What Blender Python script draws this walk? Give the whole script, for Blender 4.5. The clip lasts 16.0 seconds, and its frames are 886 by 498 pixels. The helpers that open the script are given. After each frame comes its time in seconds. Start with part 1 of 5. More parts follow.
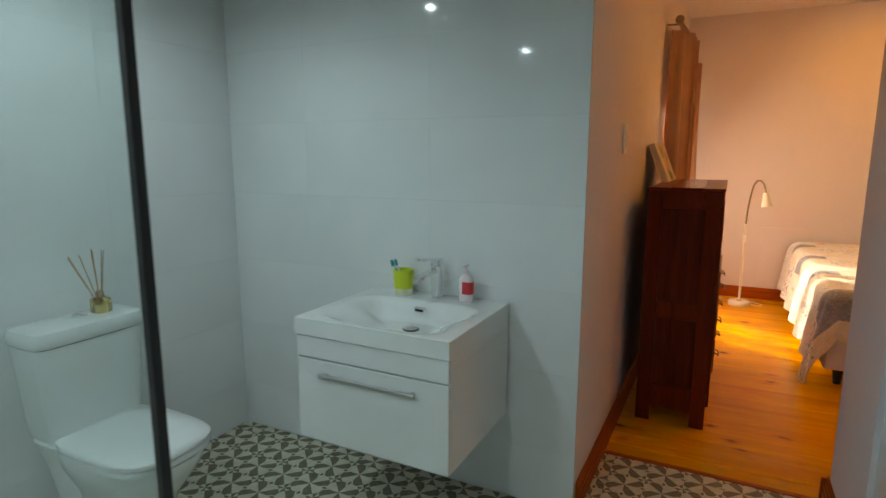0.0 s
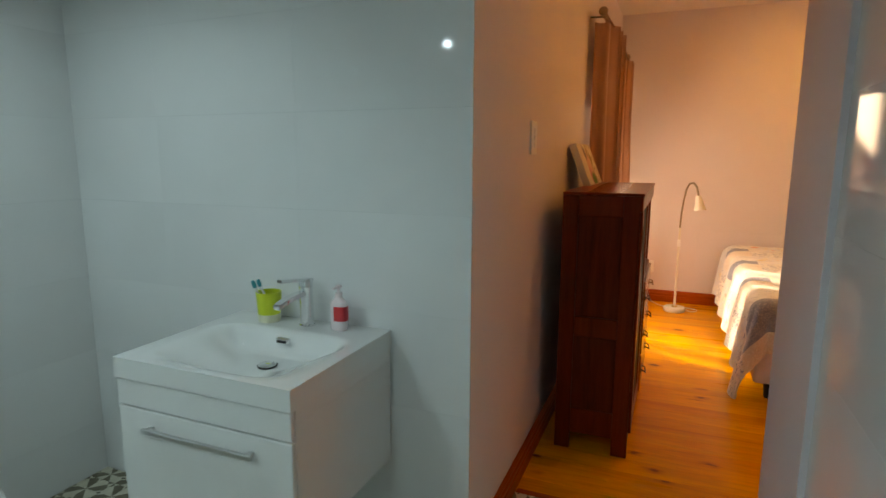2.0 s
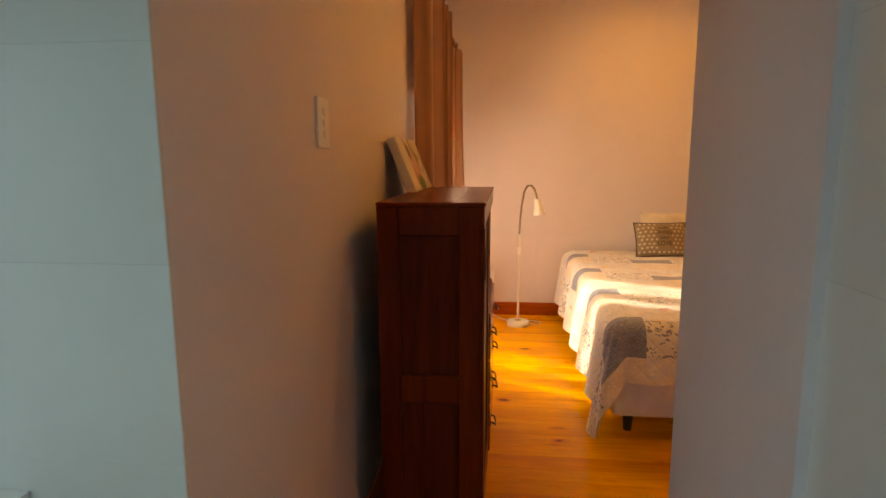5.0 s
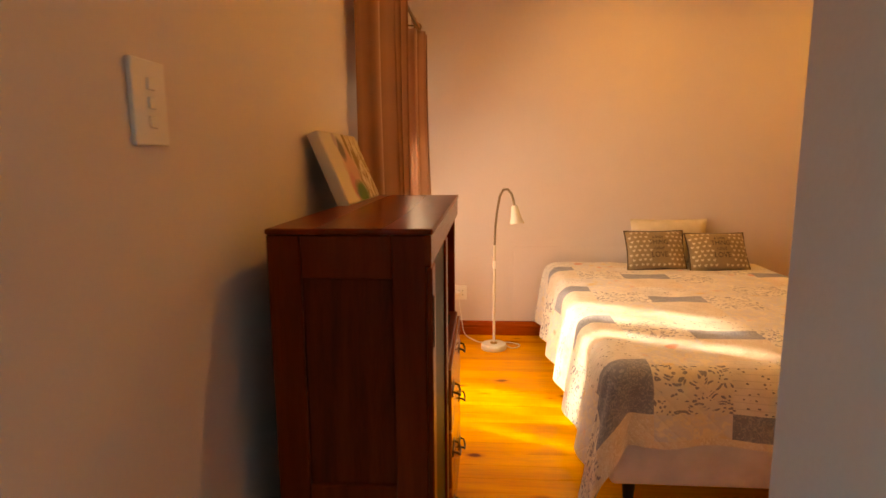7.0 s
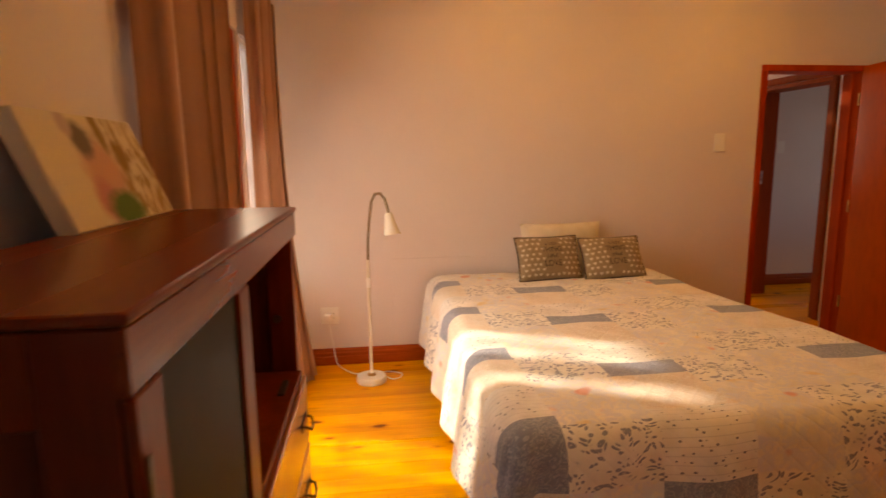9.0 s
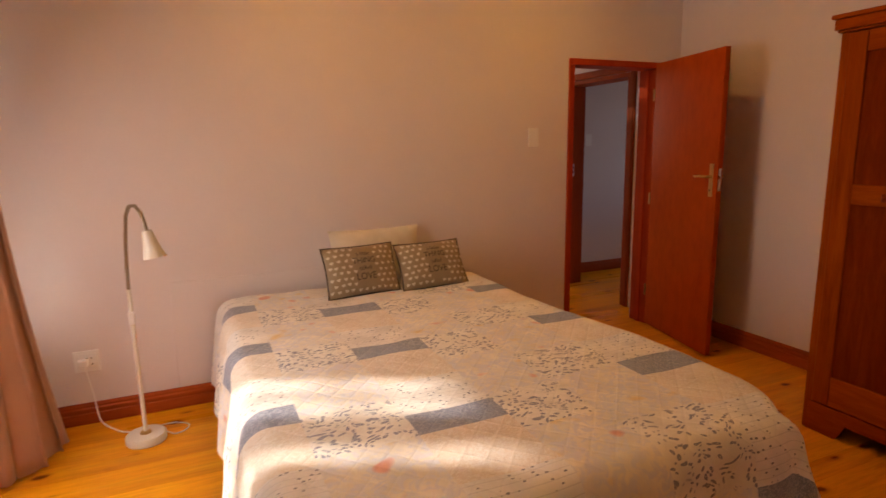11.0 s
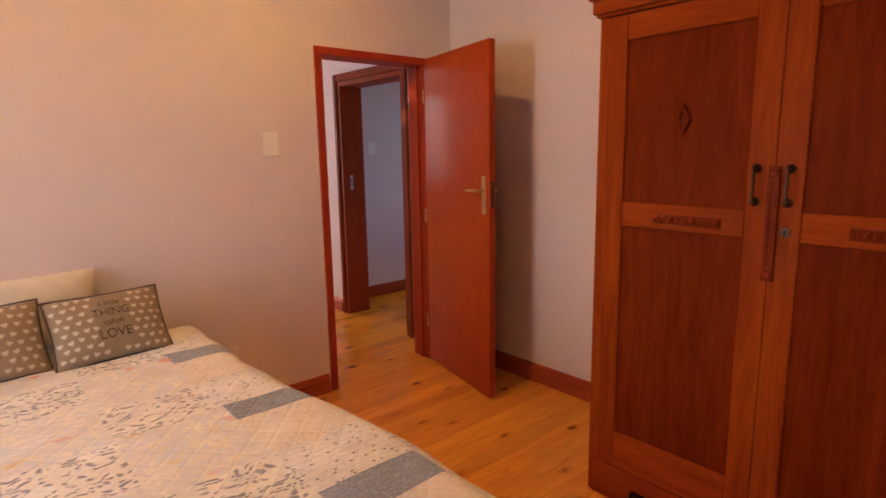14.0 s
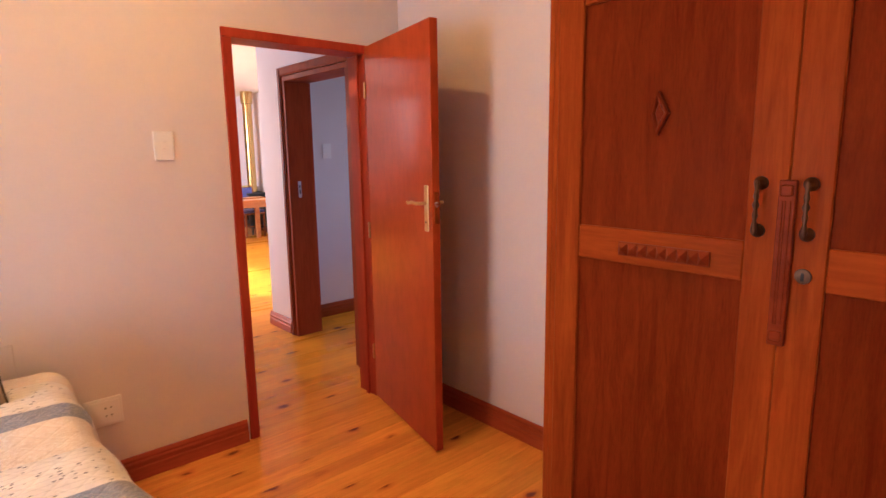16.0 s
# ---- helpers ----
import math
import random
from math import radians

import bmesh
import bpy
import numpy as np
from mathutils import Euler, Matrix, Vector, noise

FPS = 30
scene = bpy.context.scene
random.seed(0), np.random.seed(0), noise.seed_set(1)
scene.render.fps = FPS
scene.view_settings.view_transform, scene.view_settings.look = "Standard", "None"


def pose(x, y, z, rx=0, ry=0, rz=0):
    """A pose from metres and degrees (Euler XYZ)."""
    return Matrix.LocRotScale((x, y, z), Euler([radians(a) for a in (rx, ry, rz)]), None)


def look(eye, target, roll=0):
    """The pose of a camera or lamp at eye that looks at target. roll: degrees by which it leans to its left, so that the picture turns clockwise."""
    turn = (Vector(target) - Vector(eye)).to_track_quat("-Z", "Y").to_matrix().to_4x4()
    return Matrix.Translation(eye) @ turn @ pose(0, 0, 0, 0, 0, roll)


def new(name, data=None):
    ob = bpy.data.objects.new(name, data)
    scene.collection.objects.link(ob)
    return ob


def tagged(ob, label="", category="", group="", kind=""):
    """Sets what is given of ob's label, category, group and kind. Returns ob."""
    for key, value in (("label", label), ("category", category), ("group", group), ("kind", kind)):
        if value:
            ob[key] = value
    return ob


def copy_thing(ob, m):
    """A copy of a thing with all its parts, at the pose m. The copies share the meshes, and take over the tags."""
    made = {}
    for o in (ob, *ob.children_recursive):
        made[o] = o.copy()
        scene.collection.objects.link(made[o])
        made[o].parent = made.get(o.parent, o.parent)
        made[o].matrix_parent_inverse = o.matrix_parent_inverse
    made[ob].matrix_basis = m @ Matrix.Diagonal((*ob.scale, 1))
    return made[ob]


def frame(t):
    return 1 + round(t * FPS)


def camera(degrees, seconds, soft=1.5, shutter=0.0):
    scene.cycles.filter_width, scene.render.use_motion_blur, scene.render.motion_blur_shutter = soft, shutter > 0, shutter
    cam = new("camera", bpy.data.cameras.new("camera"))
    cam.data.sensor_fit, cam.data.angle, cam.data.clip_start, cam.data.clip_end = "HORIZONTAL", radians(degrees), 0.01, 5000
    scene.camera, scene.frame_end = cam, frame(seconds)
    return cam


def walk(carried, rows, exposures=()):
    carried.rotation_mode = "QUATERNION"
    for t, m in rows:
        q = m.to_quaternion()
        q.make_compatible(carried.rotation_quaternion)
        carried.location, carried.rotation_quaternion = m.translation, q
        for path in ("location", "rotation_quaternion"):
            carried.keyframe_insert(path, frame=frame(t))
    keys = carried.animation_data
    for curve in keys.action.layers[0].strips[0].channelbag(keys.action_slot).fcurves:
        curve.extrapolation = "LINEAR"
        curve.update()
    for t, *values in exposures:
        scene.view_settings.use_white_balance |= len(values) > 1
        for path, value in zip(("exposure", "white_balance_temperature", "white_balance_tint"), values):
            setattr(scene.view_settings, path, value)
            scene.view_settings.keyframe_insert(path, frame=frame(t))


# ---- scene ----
cam = camera(76.3, 16.0, 1.5, 0.5)
PATH = [
    (0, (0.483, 0.238, 1.481), (-0.406, 1.999, 1.15), 0.1),
    (0.5, (0.491, 0.324, 1.466), (-0.371, 2.1, 1.138), 0.3),
    (1, (0.527, 0.453, 1.466), (-0.302, 2.243, 1.14), 0.2),
    (1.5, (0.561, 0.585, 1.473), (-0.235, 2.391, 1.147), 0.2),
    (2, (0.602, 0.695, 1.478), (-0.149, 2.519, 1.153), 0.2),
    (2.5, (0.605, 0.802, 1.472), (-0.063, 2.659, 1.15), 0.1),
    (3, (0.542, 0.961, 1.453), (0.014, 2.864, 1.139), 0.1),
    (3.5, (0.501, 1.077, 1.453), (0.092, 3.01, 1.139), -0.0),
    (4, (0.492, 1.19, 1.448), (0.18, 3.141, 1.14), -0.3),
    (4.5, (0.517, 1.376, 1.447), (0.26, 3.336, 1.14), -0.3),
    (7, (0.584, 2.231, 1.459), (0.436, 4.201, 1.145), -0.4),
    (7.5, (0.62, 2.421, 1.455), (0.476, 4.391, 1.141), -0.5),
    (8, (0.614, 2.608, 1.453), (0.502, 4.58, 1.138), -0.4),
    (8.5, (0.635, 2.746, 1.452), (0.677, 4.72, 1.136), -0.6),
    (9, (0.7, 2.898, 1.448), (0.942, 4.858, 1.13), -0.7),
    (9.5, (0.775, 3.062, 1.455), (1.171, 4.995, 1.126), -0.5),
    (10, (0.859, 3.158, 1.471), (1.397, 5.053, 1.127), -0.7),
    (12.5, (1.341, 3.659, 1.503), (2.412, 5.31, 1.143), -1.1),
    (13, (1.509, 3.756, 1.499), (2.666, 5.349, 1.143), -1.1),
    (13.5, (1.663, 3.786, 1.494), (2.905, 5.313, 1.141), -1.1),
    (14, (1.871, 3.808, 1.486), (3.162, 5.297, 1.142), -1.0),
    (14.5, (2.013, 3.851, 1.486), (3.315, 5.33, 1.143), -1.0),
    (15, (2.186, 3.937, 1.471), (3.494, 5.411, 1.13), -0.9),
    (15.5, (2.313, 3.999, 1.475), (3.624, 5.471, 1.136), -0.8),
    (16, (2.464, 4.05, 1.487), (3.769, 5.528, 1.152), -0.8),
]
# the bedroom's and the bathroom's light balance differ, and the clip's camera adapts on the way
EXPOSURES = [(0, 0.58, 8300, 12), (4.5, 0.52, 8700, 12), (7, 0.66, 9200, 12), (8, 0.6, 8600, 12), (9, 0.42, 7500, 12), (10, 0.24, 6700, 13), (12.5, 0.36, 5700, 14), (14, 1.0, 5020, 14), (16, 1.56, 4670, 14)]
walk(cam, [(t, look(eye, target, roll)) for t, eye, target, roll in PATH], EXPOSURES)

# ---- world, sun, lamps ----
SUN_EL, SUN_AZ = 33.5, Vector((1.0, -0.45, 0.0)).normalized()
world = bpy.data.worlds.new("world")
scene.world = world
world.use_nodes = True
wn, wl = world.node_tree.nodes, world.node_tree.links
sky = wn.new("ShaderNodeTexSky")
sky.sky_type = 'NISHITA'
sky.sun_disc = False
sky.sun_elevation = radians(SUN_EL)
sky.sun_rotation = math.atan2(-SUN_AZ.x, -SUN_AZ.y)
wn["Background"].inputs[1].default_value = 0.15
wl.new(sky.outputs[0], wn["Background"].inputs[0])
sun_data = bpy.data.lights.new("sun", 'SUN')
sun_data.energy, sun_data.angle, sun_data.color = 4.0, radians(3.0), (1.0, 0.88, 0.7)
sun = new("sun", sun_data)
_d = SUN_AZ * math.cos(radians(SUN_EL)) + Vector((0, 0, -math.sin(radians(SUN_EL))))
sun.matrix_world = look((-6, 7, 6), Vector((-6, 7, 6)) + _d)


def window_light(name, eye, target, sx, sy, watts, color):
    d = bpy.data.lights.new(name, 'AREA')
    d.shape, d.size, d.size_y, d.energy, d.color = 'RECTANGLE', sx, sy, watts, color
    o = new(name, d)
    o.matrix_world = look(eye, target)
    return o


# daylight in the living room's window opening, and sky light in the French door's opening
window_light("living_window_light", (2.3, 12.3, 1.7), (5, 11.8, 1.2), 2.6, 1.5, 100, (1.0, 0.76, 0.54))
window_light("garden_door_light", (-0.32, 5.61, 1.15), (1.0, 5.4, 0.3), 1.0, 1.8, 24, (1.0, 0.80, 0.60))
# fill light added to brighten the side room's wall; its real source is unseen
window_light("side_room_window_light", (7.06, 7.8, 1.55), (5.2, 8.0, 1.2), 0.9, 1.0, 2.0, (1.0, 0.80, 0.66))
LAMP_BED, LAMP_BATH, SPOT_BATH = 215.0, 34.0, 14.5
LAMP_BED_COLOR, LAMP_BATH_COLOR = (1.0, 0.425, 0.05), (0.525, 0.80, 1.0)

# ---- materials ----


def shader(name):
    m = bpy.data.materials.new(name)
    m.use_nodes = True
    t = m.node_tree
    return m, t, t.nodes, t.links, t.nodes["Principled BSDF"]


def nd(nodes, kind, **inputs):
    n = nodes.new(kind)
    for k, v in inputs.items():
        n.inputs[k].default_value = v
    return n


def coords(nodes, links, kind="Object", scale=(1, 1, 1), spread=0.0):
    tc = nodes.new("ShaderNodeTexCoord")
    out = tc.outputs[kind]
    if spread:
        oi = nodes.new("ShaderNodeObjectInfo")
        sc = nodes.new("ShaderNodeVectorMath")
        sc.operation = 'SCALE'
        comb = nodes.new("ShaderNodeCombineXYZ")
        mul = nodes.new("ShaderNodeMath")
        mul.operation = 'MULTIPLY'
        mul.inputs[1].default_value = spread
        links.new(oi.outputs["Random"], mul.inputs[0])
        mul2 = nodes.new("ShaderNodeMath")
        mul2.operation = 'MULTIPLY'
        mul2.inputs[1].default_value = spread * 1.73
        links.new(oi.outputs["Random"], mul2.inputs[0])
        links.new(mul.outputs[0], comb.inputs[0])
        links.new(mul2.outputs[0], comb.inputs[1])
        links.new(mul.outputs[0], comb.inputs[2])
        add = nodes.new("ShaderNodeVectorMath")
        links.new(out, add.inputs[0])
        links.new(comb.outputs[0], add.inputs[1])
        out = add.outputs[0]
    mp = nodes.new("ShaderNodeMapping")
    mp.inputs["Scale"].default_value = scale
    links.new(out, mp.inputs["Vector"])
    return mp.outputs[0]


def ramp(nodes, links, fac, stops, interp='LINEAR'):
    r = nodes.new("ShaderNodeValToRGB")
    r.color_ramp.interpolation = interp
    while len(r.color_ramp.elements) < len(stops):
        r.color_ramp.elements.new(0.5)
    for e, (p, c) in zip(r.color_ramp.elements, stops):
        e.position = p
        e.color = (*c, 1) if len(c) == 3 else c
    links.new(fac, r.inputs[0])
    return r.outputs[0]


def mixc(nodes, links, a, b, fac, mode='MIX'):
    m = nodes.new("ShaderNodeMix")
    m.data_type = 'RGBA'
    m.blend_type = mode
    if isinstance(fac, float):
        m.inputs[0].default_value = fac
    else:
        links.new(fac, m.inputs[0])
    for sock, v in ((m.inputs[6], a), (m.inputs[7], b)):
        if isinstance(v, tuple):
            sock.default_value = (*v, 1)
        else:
            links.new(v, sock)
    return m.outputs[2]


def bump(nodes, links, bsdf, height, strength, dist=0.002):
    b = nd(nodes, "ShaderNodeBump", Strength=strength, Distance=dist)
    links.new(height, b.inputs["Height"])
    links.new(b.outputs[0], bsdf.inputs["Normal"])


def plain(name, color, rough=0.5, metal=0.0, var=0.06, fine=60.0, coarse=3.0, bumps=0.1, spread=7.0, coat=0.0, spec=0.5):
    """A painted, moulded or cast surface: two scales of mottling and a fine relief."""
    m, t, N, L, B = shader(name)
    v = coords(N, L, spread=spread)
    n1 = nd(N, "ShaderNodeTexNoise", Scale=coarse, Detail=4.0)
    n2 = nd(N, "ShaderNodeTexNoise", Scale=fine, Detail=3.0)
    L.new(v, n1.inputs["Vector"])
    L.new(v, n2.inputs["Vector"])
    lo = tuple(max(c * (1 - var), 0) for c in color)
    hi = tuple(min(c * (1 + var), 1) for c in color)
    c1 = ramp(N, L, n1.outputs[0], [(0.3, lo), (0.7, hi)])
    c2 = ramp(N, L, n2.outputs[0], [(0.3, (1 - var,) * 3), (0.7, (1, 1, 1))])
    L.new(mixc(N, L, c1, c2, 0.6, 'MULTIPLY'), B.inputs["Base Color"])
    r = nd(N, "ShaderNodeMapRange")
    r.inputs["To Min"].default_value, r.inputs["To Max"].default_value = rough * 0.85, min(rough * 1.15, 1)
    L.new(n1.outputs[0], r.inputs["Value"])
    L.new(r.outputs[0], B.inputs["Roughness"])
    B.inputs["Metallic"].default_value = metal
    B.inputs["Specular IOR Level"].default_value = spec
    B.inputs["Coat Weight"].default_value = coat
    if bumps:
        bump(N, L, B, n2.outputs[0], bumps)
    return m


def wood(name, dark, mid, light, rough=0.35, along=0, grain=14.0, coat=0.0, knots=0.0, spread=9.0, tint=0.12, spec=0.25, stretch=0.09):
    """Varnished timber with its grain along one axis, in real metres; each piece takes its own tone."""
    m, t, N, L, B = shader(name)
    s = [1.0, 1.0, 1.0]
    s[along] = stretch
    v = coords(N, L, scale=tuple(s), spread=spread)
    n1 = nd(N, "ShaderNodeTexNoise", Scale=grain, Detail=6.0, Roughness=0.62, Distortion=0.8)
    n2 = nd(N, "ShaderNodeTexNoise", Scale=grain * 9, Detail=3.0, Roughness=0.6)
    n3 = nd(N, "ShaderNodeTexNoise", Scale=grain * 0.18, Detail=2.0)
    for n in (n1, n2, n3):
        L.new(v, n.inputs["Vector"])
    c = ramp(N, L, n1.outputs[0], [(0.28, dark), (0.5, mid), (0.72, light)])
    f = ramp(N, L, n2.outputs[0], [(0.3, (0.72, 0.68, 0.64)), (0.6, (1, 1, 1))])
    c = mixc(N, L, c, f, 0.55, 'MULTIPLY')
    w = ramp(N, L, n3.outputs[0], [(0.3, (0.8, 0.76, 0.72)), (0.7, (1.08, 1.05, 1.0))])
    c = mixc(N, L, c, w, 0.7, 'MULTIPLY')
    oi = N.new("ShaderNodeObjectInfo")
    tone = ramp(N, L, oi.outputs["Random"], [(0.0, (1 - tint, 1 - tint * 1.2, 1 - tint * 1.4)), (1.0, (1 + tint, 1 + tint, 1 + tint * 0.6))])
    c = mixc(N, L, c, tone, 1.0, 'MULTIPLY')
    if knots:
        s2 = [6.6, 6.6, 6.6]
        s2[along] = 3.4
        v2 = coords(N, L, scale=tuple(s2), spread=spread * 3)
        nz = nd(N, "ShaderNodeTexNoise", Scale=2.5, Detail=2.0)
        L.new(v2, nz.inputs["Vector"])
        vv = N.new("ShaderNodeVectorMath")
        vv.operation = 'SCALE'
        vv.inputs[3].default_value = 0.25
        L.new(nz.outputs["Color"], vv.inputs[0])
        ad = N.new("ShaderNodeVectorMath")
        L.new(v2, ad.inputs[0])
        L.new(vv.outputs[0], ad.inputs[1])
        vo = nd(N, "ShaderNodeTexVoronoi", Scale=1.0, Randomness=1.0)
        vo.voronoi_dimensions = '3D'
        L.new(ad.outputs[0], vo.inputs["Vector"])
        k = ramp(N, L, vo.outputs["Distance"], [(0.0, (0.10, 0.035, 0.012)), (0.09, (0.26, 0.11, 0.05)), (0.14, (0.8, 0.66, 0.55)), (0.23, (1, 1, 1))])
        c = mixc(N, L, c, k, knots, 'MULTIPLY')
    L.new(c, B.inputs["Base Color"])
    B.inputs["Specular IOR Level"].default_value = spec
    rr = ramp(N, L, n3.outputs[0], [(0.3, (rough * 0.8,) * 3), (0.7, (rough * 1.25,) * 3)])
    L.new(rr, B.inputs["Roughness"])
    B.inputs["Coat Weight"].default_value = coat
    B.inputs["Coat Roughness"].default_value = 0.12
    bump(N, L, B, n2.outputs[0], 0.12, 0.001)
    return m


def fabric(name, ground, print_color=None, motif="", weave=900.0, rough=0.9, uv=True, soft=0.25):
    """Woven cloth, with a printed motif of small sprigs, dashes or scrolls where it has one."""
    m, t, N, L, B = shader(name)
    kind = "UV" if uv else "Object"
    v = coords(N, L, kind)
    n0 = nd(N, "ShaderNodeTexNoise", Scale=9.0, Detail=3.0)
    n1 = nd(N, "ShaderNodeTexNoise", Scale=140.0, Detail=2.0)
    L.new(v, n0.inputs["Vector"])
    L.new(v, n1.inputs["Vector"])
    c = ramp(N, L, n0.outputs[0], [(0.3, tuple(x * 0.86 for x in ground)), (0.7, tuple(min(x * 1.06, 1) for x in ground))])
    if motif == "dash":
        v2 = coords(N, L, kind, scale=(38, 60, 38))
        vo = nd(N, "ShaderNodeTexVoronoi", Scale=1.0, Randomness=0.75)
        L.new(v2, vo.inputs["Vector"])
        f = ramp(N, L, vo.outputs["Distance"], [(0.19, (1, 1, 1)), (0.25, (0, 0, 0))])
        c = mixc(N, L, c, print_color, f)
        # thin printed ticking lines across the cloth
        tk = nd(N, "ShaderNodeTexWave", Scale=11.0, Distortion=0.6, Detail=1.0)
        tk.bands_direction = 'Y'
        L.new(v, tk.inputs["Vector"])
        ft = ramp(N, L, tk.outputs["Fac"], [(0.015, (0.22, 0.22, 0.22)), (0.05, (0, 0, 0))])
        c = mixc(N, L, c, print_color, ft)
    elif motif == "sprig":
        # leafy scrolls: bent, drawn-out flecks with a pale vein
        nz = nd(N, "ShaderNodeTexNoise", Scale=11.0, Detail=1.0)
        L.new(v, nz.inputs["Vector"])
        v2 = coords(N, L, kind, scale=(31, 52, 31))
        ad = N.new("ShaderNodeVectorMath")
        sc = N.new("ShaderNodeVectorMath")
        sc.operation = 'SCALE'
        sc.inputs[3].default_value = 6.0
        L.new(nz.outputs["Color"], sc.inputs[0])
        L.new(v2, ad.inputs[0])
        L.new(sc.outputs[0], ad.inputs[1])
        vo = nd(N, "ShaderNodeTexVoronoi", Scale=1.0, Randomness=0.9)
        L.new(ad.outputs[0], vo.inputs["Vector"])
        f = ramp(N, L, vo.outputs["Distance"], [(0.07, (0.4, 0.4, 0.4)), (0.13, (1, 1, 1)), (0.33, (0.9, 0.9, 0.9)), (0.40, (0, 0, 0))])
        n5 = nd(N, "ShaderNodeTexNoise", Scale=10.0, Detail=1.0)
        L.new(v, n5.inputs["Vector"])
        gate = ramp(N, L, n5.outputs[0], [(0.30, (0.1, 0.1, 0.1)), (0.38, (1, 1, 1))])
        f = mixc(N, L, f, gate, 1.0, 'MULTIPLY')
        c = mixc(N, L, c, print_color, f)
    elif motif == "bloom":
        nz = nd(N, "ShaderNodeTexNoise", Scale=22.0, Detail=4.0, Distortion=1.6)
        L.new(v, nz.inputs["Vector"])
        f = ramp(N, L, nz.outputs[0], [(0.44, (0, 0, 0)), (0.56, (0.8, 0.8, 0.8))])
        c = mixc(N, L, c, print_color, f)
        n5 = nd(N, "ShaderNodeTexNoise", Scale=8.0, Detail=1.5)
        L.new(v, n5.inputs["Vector"])
        f5 = ramp(N, L, n5.outputs[0], [(0.66, (0, 0, 0)), (0.74, (0.7, 0.7, 0.7))])
        c = mixc(N, L, c, (0.72, 0.24, 0.16), f5)
        f6 = ramp(N, L, n5.outputs[0], [(0.28, (0.7, 0.7, 0.7)), (0.36, (0, 0, 0))])
        c = mixc(N, L, c, (0.80, 0.60, 0.22), f6)
    elif motif == "scroll":
        nz = nd(N, "ShaderNodeTexNoise", Scale=38.0, Detail=1.0, Distortion=2.0)
        L.new(v, nz.inputs["Vector"])
        f = ramp(N, L, nz.outputs[0], [(0.44, (0, 0, 0)), (0.49, (1, 1, 1)), (0.53, (1, 1, 1)), (0.58, (0, 0, 0))])
        c = mixc(N, L, c, print_color, f)
    L.new(c, B.inputs["Base Color"])
    B.inputs["Roughness"].default_value = rough
    B.inputs["Sheen Weight"].default_value = soft
    h = n1.outputs[0]
    if uv:
        # two crossing sets of diagonal stitch lines, the cloth puffed up between them and creased
        seams = []
        for turn in (0.72, -0.78):
            mp = N.new("ShaderNodeMapping")
            mp.inputs["Rotation"].default_value = (0, 0, turn)
            L.new(v, mp.inputs["Vector"])
            wv = nd(N, "ShaderNodeTexWave", Scale=4.6, Distortion=0.5, Detail=1.0)
            wv.bands_direction = 'X'
            L.new(mp.outputs[0], wv.inputs["Vector"])
            seams.append(ramp(N, L, wv.outputs["Fac"], [(0.0, (0.4, 0.4, 0.4)), (0.06, (0.85, 0.85, 0.85)), (0.3, (1, 1, 1))]))
        puffed = mixc(N, L, seams[0], seams[1], 1.0, 'MULTIPLY')
        creases = nd(N, "ShaderNodeTexNoise", Scale=42.0, Detail=4.0, Roughness=0.65, Distortion=1.4)
        L.new(v, creases.inputs["Vector"])
        ad = N.new("ShaderNodeMath")
        ad.operation = 'MULTIPLY_ADD'
        ad.inputs[1].default_value = 1.1
        L.new(creases.outputs[0], ad.inputs[0])
        L.new(puffed, ad.inputs[2])
        h = ad.outputs[0]
    bump(N, L, B, h, 0.45 if uv else 0.3, 0.005 if uv else 0.002)
    return m


def glass(name, color=(1, 1, 1), rough=0.0, ior=1.45):
    m, t, N, L, B = shader(name)
    B.inputs["Base Color"].default_value = (*color, 1)
    B.inputs["Roughness"].default_value = rough
    B.inputs["Transmission Weight"].default_value = 1.0
    B.inputs["IOR"].default_value = ior
    n = nd(N, "ShaderNodeTexNoise", Scale=2.0)
    L.new(coords(N, L), n.inputs["Vector"])
    bump(N, L, B, n.outputs[0], 0.02, 0.002)
    return m


def glow(name, color, strength):
    m, t, N, L, B = shader(name)
    B.inputs["Base Color"].default_value = (0.9, 0.9, 0.9, 1)
    B.inputs["Emission Color"].default_value = (*color, 1)
    B.inputs["Emission Strength"].default_value = strength
    return m


